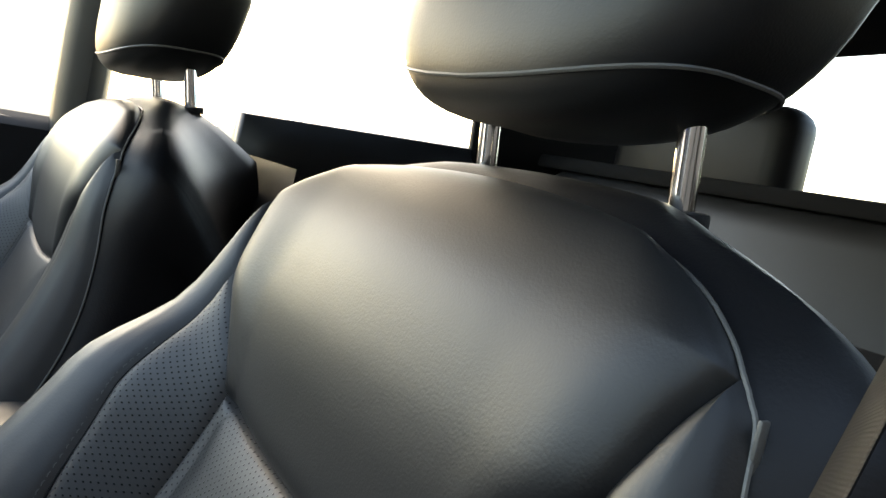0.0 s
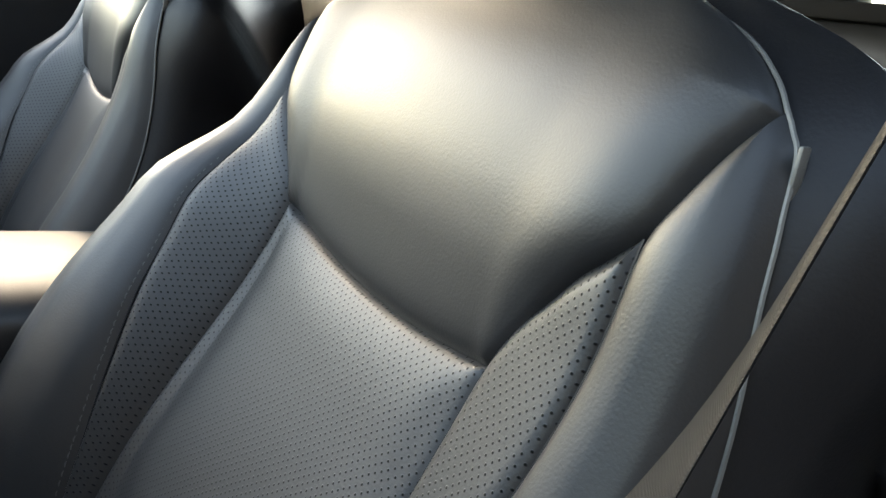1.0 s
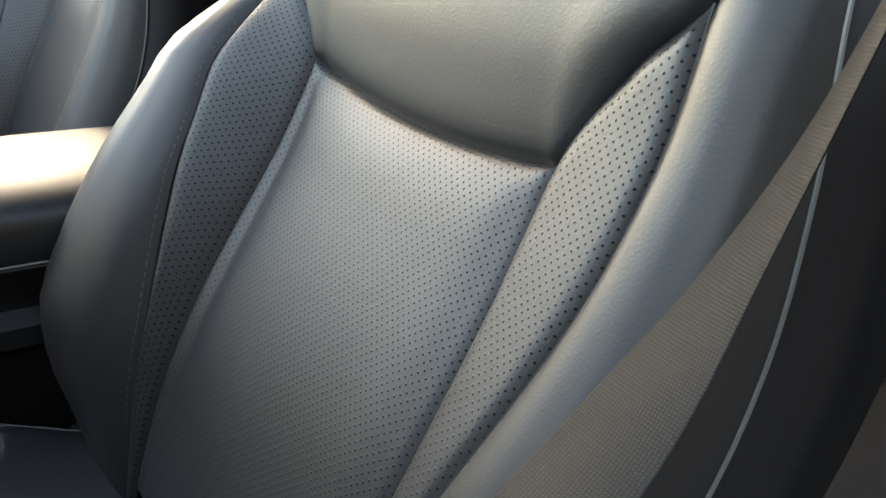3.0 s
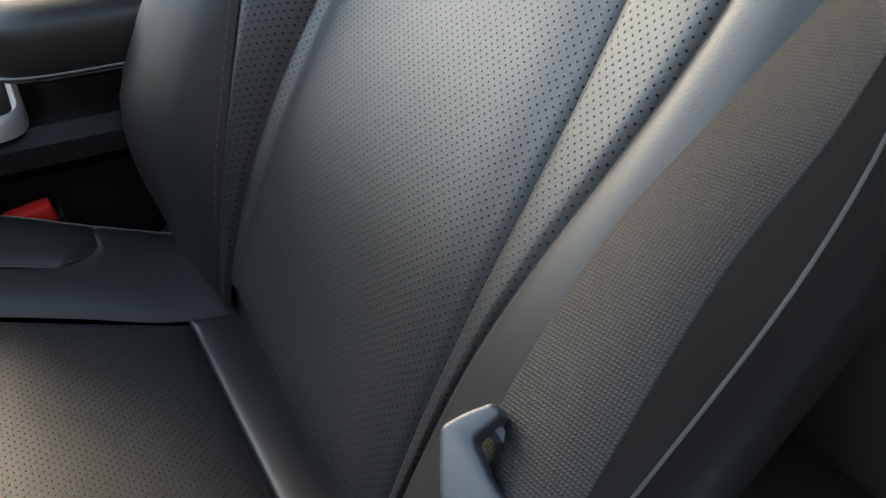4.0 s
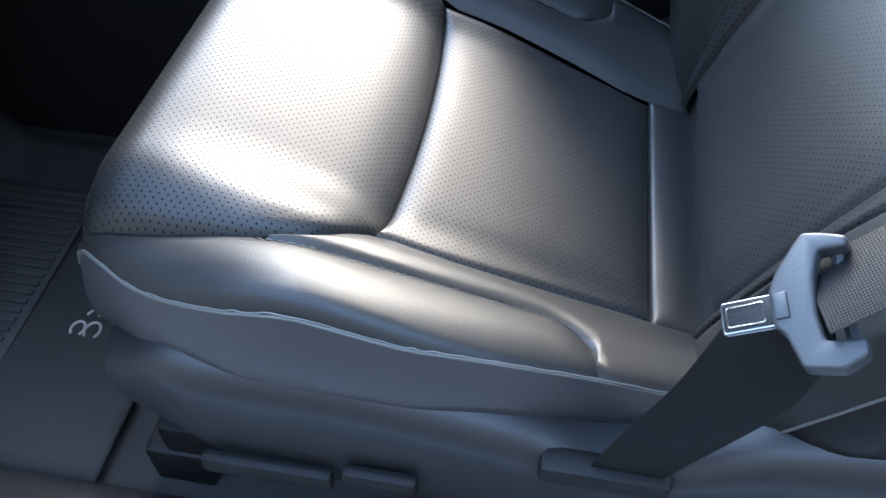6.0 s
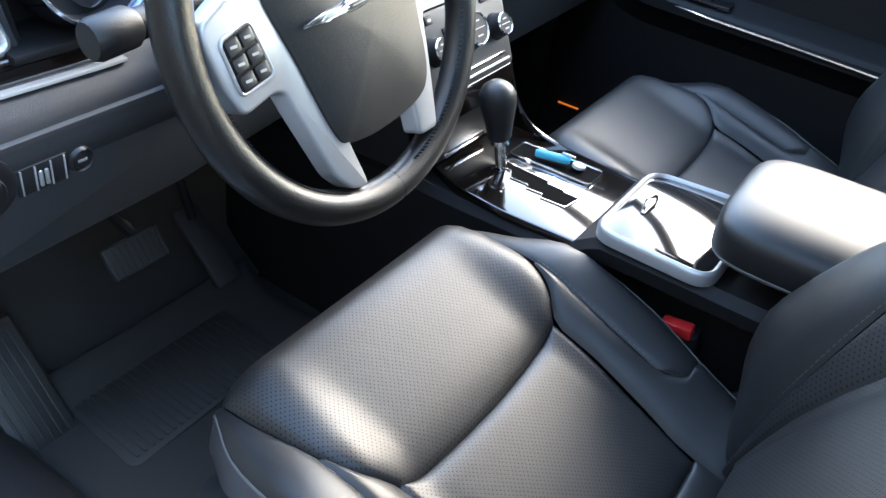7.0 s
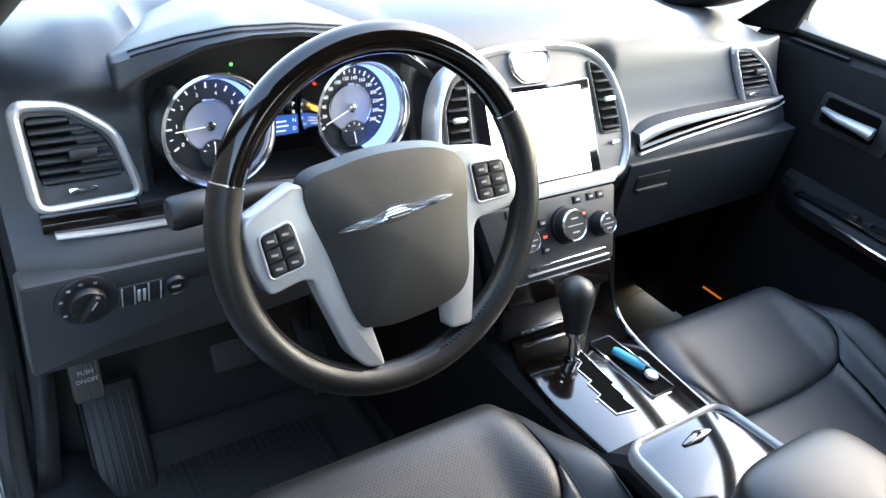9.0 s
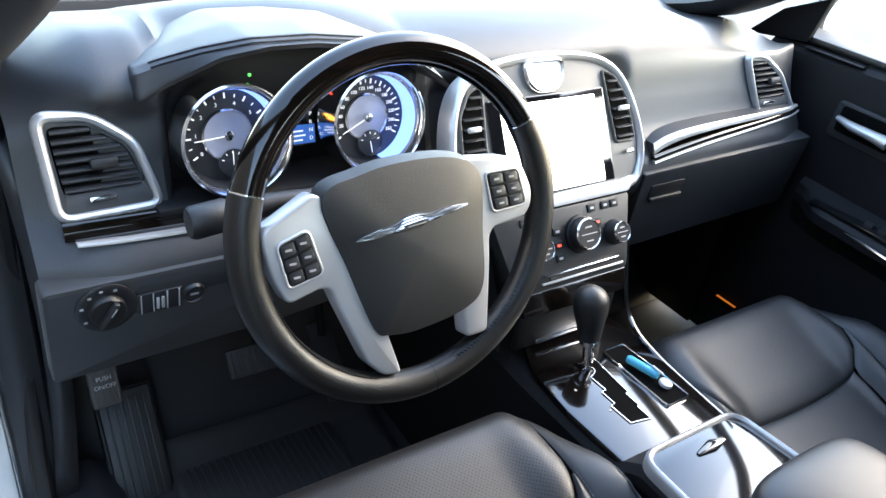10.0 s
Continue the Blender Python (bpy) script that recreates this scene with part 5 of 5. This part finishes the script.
part("knob", tube([(-0.006, 0.013, 0.405), (-0.006, 0.014, 0.411), (-0.009, 0.016, 0.434), (-0.013, 0.019, 0.459), (-0.016, 0.021, 0.478), (-0.017, 0.022, 0.489), (-0.0175, 0.0225, 0.496), (-0.0175, 0.0228, 0.499)], [0.013, 0.0175, 0.0205, 0.0255, 0.0265, 0.021, 0.012, 0.002], 24, up=(0, 1, 0)), LEATHER, sh, "black leather knob")

pen = thing("lighter", "small sky blue plastic bottle with a pale cap in the tray", "bottle")
part("barrel", tube([(0.056, -0.018, 0.3705), (0.058, -0.022, 0.3705), (0.070, -0.066, 0.3705), (0.071, -0.070, 0.3705)], [0.005, 0.0068, 0.0068, 0.005], 14), CYAN, pen)
part("cap", disc(0.0105, 0.005, axes((0.073, -0.084, 0.3650), (0.1, -0.1, 1)), 24, 0.002), CLEAR_GREY, pen, "pale translucent cap")
part("clip", box((0.004, 0.022, 0.003), (0.071, -0.066, 0.379), 0.001), CLEAR_GREY, pen)

# ---- belts ----
def ribbon(name, pts, sides, parent, material=None, width=0.047, thick=0.0014, label=""):
    """Webbing along pts; sides gives its width direction at each."""
    n = 40
    P, S = spline(pts, n), spline(sides, n)
    bm = bmesh.new()
    lay = bm.loops.layers.uv.new("metres")
    rows, dist, last = [], 0.0, None
    for i, (p, s) in enumerate(zip(P, S)):
        d = (P[min(i + 1, n - 1)] - P[max(i - 1, 0)]).normalized()
        s = (s - d * s.dot(d)).normalized()
        q = s.cross(d)
        dist += (p - last).length if last else 0
        last = p
        rows.append(([bm.verts.new(p + s * a * width + q * b * thick) for a, b in ((-0.5, 0), (-0.47, 0.5), (0.47, 0.5), (0.5, 0), (0.47, -0.5), (-0.47, -0.5))], dist))
    us = (-0.5, -0.47, 0.47, 0.5, 0.47, -0.47, -0.5)
    for (A, da), (B, db) in zip(rows, rows[1:]):
        for k in range(6):
            f = bm.faces.new((A[k], A[(k + 1) % 6], B[(k + 1) % 6], B[k]))
            for lp, uvv in zip(f.loops, ((us[k] * width, da), (us[k + 1] * width, da), (us[k + 1] * width, db), (us[k] * width, db))):
                lp[lay].uv = uvv
    return part(name, bm, material or WEBBING, parent, label)


belt = thing("seat_belt", "dark woven seat belt with a grey latch plate hanging on it", "seat belt")
ribbon("upper_webbing", [(-0.653, -0.4345, 0.4815), (-0.638, -0.492, 0.535), (-0.634, -0.538, 0.571), (-0.635, -0.573, 0.614), (-0.641, -0.597, 0.668), (-0.649, -0.622, 0.750), (-0.646, -0.712, 0.93), (-0.632, -0.81, 1.12)], [(-0.957, -0.03, 0.29), (-0.957, -0.03, 0.29), (-0.95, 0.20, 0.25), (-0.78, 0.60, 0.20), (-0.60, 0.80, 0.10), (-0.52, 0.85, 0.0), (-0.5, 0.85, 0.1), (-0.55, 0.83, 0.1)], belt)
ribbon("lower_webbing", [(-0.654, -0.438, 0.482), (-0.650, -0.432, 0.44), (-0.645, -0.425, 0.38), (-0.638, -0.405, 0.30), (-0.630, -0.395, 0.24)], [(-1, -0.1, -0.3), (-0.7, -0.5, 0.1), (-0.3, -0.9, 0.2), (-0.1, -1, 0.2), (0, -1, 0.1)], belt)
LM = axes((-0.650, -0.4385, 0.482), (-0.25, 0.55, 0.80), (-1, -0.12, -0.22))
horned = [(-0.0255, 0.004), (-0.0215, 0.0135), (-0.0165, 0.0125), (-0.0175, 0.001), (-0.004, -0.0025), (0.010, -0.0035), (0.0225, -0.002), (0.0235, 0.0125), (0.0305, 0.0120), (0.0355, 0.002), (0.0325, -0.0125), (0.0170, -0.0170), (0.0120, -0.0210), (-0.0032, -0.0210), (-0.0115, -0.0170), (-0.0205, -0.0100), (-0.0275, -0.004)]
latch = part("latch_plate", plate(rounded(horned[::-1], 0.0022, 4), 0.009, LM @ Matrix.Translation((0, 0, 0.0065)), 0.0018, 3), LATCH, belt, "grey plastic latch plate")
part("latch_bar", tube([LM @ Vector((-0.020, 0.008, -0.004)), LM @ Vector((0.003, 0.006, -0.005)), LM @ Vector((0.027, 0.007, -0.004))], 0.003, 8), LATCH, latch)
part("latch_rib", box((0.012, 0.006, 0.002), (0.0045, -0.0165, 0.0068), 0.0009, LM), LATCH, latch)
part("tongue", plate(rounded([(-0.0034, -0.0195), (0.0116, -0.0195), (0.0116, -0.0425), (-0.0034, -0.0425)][::-1], 0.0016, 3), 0.003, LM @ Matrix.Translation((0, 0, 0.003)), 0.0007), STEEL, latch, "steel tongue with a dark window")
part("tongue_cover", plate(rounded([(-0.0026, -0.0200), (0.0108, -0.0200), (0.0108, -0.0415), (-0.0026, -0.0415)][::-1], 0.0016, 3), 0.001, LM @ Matrix.Translation((0, 0, 0.0036)), 0.0003), PLASTIC_DARK, latch)
part("tongue_window", frame_ring(rounded([(-0.0002, -0.0240), (0.0090, -0.0240), (0.0090, -0.0396), (-0.0002, -0.0396)][::-1], 0.001, 3), 0.0009, 0.0004, LM @ Matrix.Translation((0, 0, 0.0036)), 0.0006), CHROME, latch, "bright edge of the window")
part("anchor_slot", box((0.02, 0.085, 0.02), (-0.632, -0.385, 0.255), 0.004), PLASTIC_DARK, belt)
part("belt_guide", box((0.03, 0.075, 0.05), (-0.632, -0.82, 1.13), 0.010), PLASTIC, belt)
for sx, g in ((-0.094, "driver"), (0.106, "passenger")):
    b = thing("belt_buckle", "black belt buckle with a red release button beside the console", "belt buckle", group="belt buckles")
    bm_ = axes((sx, -0.331, 0.298), (-0.10, 0.15, 1.0))
    part("case", box((0.026, 0.050, 0.080), (0.002, 0, -0.032), 0.005, bm_), PLASTIC_DARK, b)
    part("release_button", box((0.018, 0.040, 0.018), (-0.004, 0.002, 0.012), 0.003, bm_), RED, b, "red release button")
    part("buckle_stalk", tube([(sx, -0.34, 0.235), (sx, -0.36, 0.12), (sx, -0.37, 0.01)], 0.012, 8), PLASTIC_DARK, b)

# ---- passenger door ----
pd = thing("passenger_door", "closed black front passenger door with silver handle and veneer strip", "car door")


def door_fn(u, v):
    y = 0.36 - 1.24 * u
    x = lerp_list([(0, 0.71), (0.25, 0.722), (0.5, 0.730), (0.62, 0.735), (0.8, 0.735), (0.93, 0.742), (1.0, 0.775)], v)
    z = lerp_list([(0, 0.02), (0.5, 0.36), (0.8, 0.60), (0.93, 0.705), (1, 0.722)], v)
    return Vector((x, y, z + 0.03 * u * smooth01(0.5, 1, v)))


part("door_trim", grid(door_fn, 40, 40), PLASTIC_DARK, pd, "black moulded door trim")
part("door_skin", box((0.05, 1.24, 0.72), (0.83, -0.26, 0.34), 0.02), CAR_PAINT, pd, "white painted outer skin")
part("window_ledge", box((0.09, 1.24, 0.014), (0.80, -0.26, 0.728), 0.005), PLASTIC, pd)
hp = axes((0.736, 0.095, 0.615), (-1, 0, 0.03), (0, -1, 0))
part("handle_cup", plate(rounded([(-0.075, -0.040), (0.085, -0.045), (0.085, 0.030), (-0.070, 0.034)], 0.012), 0.004, hp @ Matrix.Translation((0, 0, 0.004)), 0.002), DASH_SKIN, pd, "raised rim round the handle recess")
# Flat plate painted as the shade behind the handle.
part("handle_recess", plate(rounded([(-0.060, -0.026), (0.055, -0.030), (0.055, 0.024), (-0.058, 0.026)], 0.008), 0.003, hp @ Matrix.Translation((0, 0, 0.0055)), 0.0005), RECESS_SHADE, pd)
part("door_handle", tube([hp @ Vector((-0.058, 0.000, 0.008)), hp @ Vector((-0.02, -0.002, 0.020)), hp @ Vector((0.03, -0.003, 0.022)), hp @ Vector((0.055, -0.006, 0.018))], [0.007, 0.011, 0.013, 0.016], 12, flat=0.8), SATIN, pd, "satin silver pull handle")
part("door_veneer", box((0.008, 0.34, 0.030), (0.732, -0.17, 0.612), 0.002), WOOD, pd, "dark veneer strip")
part("veneer_edge", box((0.010, 0.34, 0.006), (0.731, -0.17, 0.592), 0.002), SATIN, pd)


def arm(u, v):
    y = 0.175 - 0.75 * u
    out = 0.045 * smooth01(0, 0.12, u)
    prof = [(0.735, 0.475), (0.722 - out * 0.3, 0.462), (0.722 - out, 0.452), (0.716 - out, 0.445), (0.716 - out, 0.425), (0.726 - out * 0.6, 0.405), (0.735, 0.36)]
    k = v * 6
    i = min(int(k), 5)
    a, b = prof[i], prof[i + 1]
    return Vector((a[0] + (b[0] - a[0]) * (k - i), y, a[1] + (b[1] - a[1]) * (k - i) - 0.03 * u))


part("armrest", grid(arm, 40, 24), PLASTIC_DARK, pd, "black moulded armrest")
sw = part("switch_panel", box((0.050, 0.20, 0.008), (0.705, 0.02, 0.453), 0.003, Matrix.Rotation(0, 4, "X")), GLOSS_BLACK, pd, "gloss black window switch panel")
for y in (0.0, -0.03):
    part("window_switch", box((0.016, 0.018, 0.008), (0.702, y, 0.459), 0.002), BUTTON, sw)
part("arm_strip", tube([(0.700, 0.125, 0.438), (0.676, 0.05, 0.436), (0.668, -0.06, 0.430), (0.668, -0.20, 0.424), (0.668, -0.55, 0.405)], 0.0034, 8), CHROME, pd, "thin bright strip along the armrest")
part("sill_slot", box((0.020, 0.13, 0.004), (0.748, 0.215, 0.7155), 0.002), PLASTIC_DARK, pd, "slim defroster slot")
part("door_seal_strip", tube([(0.715, 0.335, 0.02), (0.72, 0.34, 0.25), (0.722, 0.335, 0.50), (0.725, 0.33, 0.66)], 0.010, 8), PLASTIC_DARK, pd)
part("quarter_trim", plate([(-0.43, 0.70), (-0.285, 0.722), (-0.262, 0.818), (-0.36, 0.770)], 0.012, axes((0.748, 0, 0), (-1, 0, 0), (0, -1, 0)), 0.004), PLASTIC_DARK, pd, "black mirror triangle trim")
part("amber_reflector", box((0.006, 0.055, 0.0035), (0.712, 0.228, 0.124), 0.002), AMBER_DIM, pd, "thin amber reflector low on the door, with a faint glow put in")
part("door_lamp", disc(0.010, 0.004, axes((0.716, 0.211, 0.184), (-1, 0, 0)), 20), RED_LAMP, pd, "round red door lamp")
mir = thing("door_mirror", "white passenger door mirror outside the window", "mirror")
part("shell", grid(lambda u, v: Vector((1.0 + 0.130 * abs(math.cos((v - 0.5) * math.pi)) ** 0.5 * math.cos(u * 2 * math.pi), 0.40 + 0.05 * math.sin((v - 0.5) * math.pi), 0.735 + 0.092 * abs(math.cos((v - 0.5) * math.pi)) ** 0.5 * math.sin(u * 2 * math.pi))), 32, 12, close_u=True), CAR_PAINT, mir, "white painted mirror housing")
part("mirror_rim", box((0.250, 0.012, 0.165), (1.0, 0.362, 0.735), 0.035), SHIELD, mir, "grey rim round the glass")
part("mirror_pane", plate(rounded([(-0.112, -0.070), (0.112, -0.070), (0.112, 0.070), (-0.112, 0.070)], 0.025), 0.003, axes((1.0, 0.353, 0.735), (-0.10, -1, 0.02)), 0), MIRROR, mir, "mirror glass")
part("mirror_arm", box((0.10, 0.04, 0.035), (0.82, 0.35, 0.705), 0.01), PLASTIC_DARK, mir)

# ---- pedals and mats ----
bp = thing("brake_pedal", "wide brake pedal with ribbed rubber pad", "pedal")
bpm = axes((-0.393, 0.360, 0.240), (0, -0.82, 0.57))
pad = part("pad", box((0.094, 0.050, 0.014), (0, 0, 0), 0.006, bpm), RUBBER, bp)
for i in range(9):
    part("pad_rib", box((0.004, 0.040, 0.003), (-0.040 + 0.010 * i, 0, 0.008), 0.001, bpm), RUBBER, pad)
part("arm", tube([bpm @ Vector((0.02, 0, -0.006)), (-0.39, 0.46, 0.30), (-0.39, 0.52, 0.45)], 0.010, 8), PLASTIC_DARK, bp)
pk = thing("parking_brake_pedal", "small parking brake pedal lettered push on off", "pedal")
pkm = axes((-0.629, 0.345, 0.290), (0.05, -0.85, 0.50))
pad = part("pad", box((0.042, 0.072, 0.012), (0, 0, 0), 0.007, pkm), RUBBER, pk)
for i in range(6):
    part("pad_rib", box((0.003, 0.060, 0.003), (-0.0155 + 0.0062 * i, 0, 0.0065), 0.001, pkm), RUBBER, pad)
words("PUSH", 0.009, pkm @ Matrix.Translation((0, 0.007, 0.0085)), PALE_PRINT, pk)
words("ON/OFF", 0.0085, pkm @ Matrix.Translation((0, -0.005, 0.0085)), PALE_PRINT, pk)
part("arm", tube([pkm @ Vector((0, 0, -0.006)), (-0.615, 0.46, 0.33), (-0.615, 0.50, 0.45)], 0.008, 8), PLASTIC_DARK, pk)
ac = thing("accelerator_pedal", "long black accelerator pedal", "pedal")
part("pad", box((0.05, 0.15, 0.012), (0, 0, 0), 0.005, axes((-0.225, 0.42, 0.13), (0, -0.7, 0.7))), RUBBER, ac)
part("arm", tube([(-0.225, 0.45, 0.17), (-0.225, 0.52, 0.40)], 0.008, 8), PLASTIC_DARK, ac)
fr = thing("foot_rest", "ribbed black dead pedal on the toe board", "foot rest")
frm = axes((-0.585, 0.40, 0.085), (0, -0.80, 0.62))
part("base", box((0.095, 0.21, 0.014), (0, 0, -0.012), 0.005, frm), PLASTIC_DARK, fr)
pad = part("pad", box((0.085, 0.20, 0.012), (0, 0, 0), 0.006, frm), PLASTIC, fr)
for i in range(6):
    part("pad_rib", box((0.004, 0.17, 0.003), (-0.03 + 0.012 * i, 0, 0.007), 0.001, frm), PLASTIC, pad)
mat_t = thing("floor_mat", "black ribbed rubber-topped mat with a stitched grey mark", "floor mat")


def mat_fn(u, v):
    x, y = -0.610 + 0.46 * u, 0.06 + 0.36 * v
    return Vector((x, y, 0.010 + 0.004 * math.sin(9 * x + 4 * y) + 0.10 * max(0, (v - 0.8) / 0.2) ** 2 * 0.5))


ob = part("carpet", grid(mat_fn, 24, 24), CARPET, mat_t)
so = ob.modifiers.new("thickness", "SOLIDIFY")
so.thickness = 0.008
heel = part("heel_pad", plate(rounded([(-0.545, 0.215), (-0.25, 0.225), (-0.24, 0.385), (-0.535, 0.385)], 0.02), 0.004, Matrix.Translation((0, 0, 0.022)), 0.001), RUBBER, mat_t, "black rubber heel pad")
for i in range(22):
    part("heel_rib", box((0.0065, 0.145, 0.004), (-0.525 + 0.0128 * i, 0.30, 0.0235), 0.0015), RUBBER, heel)
for r, cy in ((0.0075, 0.158), (0.0085, 0.141)):
    arc = [(-0.444 + 1.3 * r * math.cos(radians(140 - 28 * i)), cy + r * math.sin(radians(140 - 28 * i)), 0.0195) for i in range(11)]
    part("stitched_mark", tube(arc, 0.0016, 6), CLOTH_MARK, mat_t, "grey embroidered mark")
part("stitched_mark", tube([(-0.425, 0.156, 0.0195), (-0.415, 0.150, 0.0195), (-0.425, 0.141, 0.0195)], 0.0016, 6), CLOTH_MARK, mat_t, "grey embroidered mark")
part("mat_edging", tube([(-0.612, 0.06, 0.014), (-0.612, 0.25, 0.014), (-0.612, 0.40, 0.03)], 0.004, 6), RUBBER, mat_t, "bound mat edge")

# ---- rear bench ----
bench = thing("rear_bench", "black leather rear bench with pale piping", "car seat")
part("bench_cushion", box((1.30, 0.70, 0.20), (0, -1.15, 0.27), 0.05, None, 5), LEATHER, bench)
part("bench_back", box((1.30, 0.18, 0.62), (0, 0, 0), 0.07, axes((0, -1.58, 0.54), (0, -0.25, 1.0)), 5), LEATHER, bench)
for x in (-0.33, 0.30):
    part("bench_headrest", box((0.42, 0.11, 0.19), (x, -1.68, 0.925), 0.045, None, 4), SIDE_VINYL, bench)
part("bench_piping", tube([(-0.63, -0.814, 0.3565), (-0.2, -0.814, 0.3565), (0.2, -0.814, 0.3565), (0.63, -0.814, 0.3565)], 0.0022, 6), PIPING, bench)
part("bench_seam", tube([(-0.50, -0.83, 0.366), (-0.50, -0.86, 0.3705), (-0.50, -1.2, 0.3705), (-0.50, -1.46, 0.3705)], 0.002, 6), PIPING, bench)
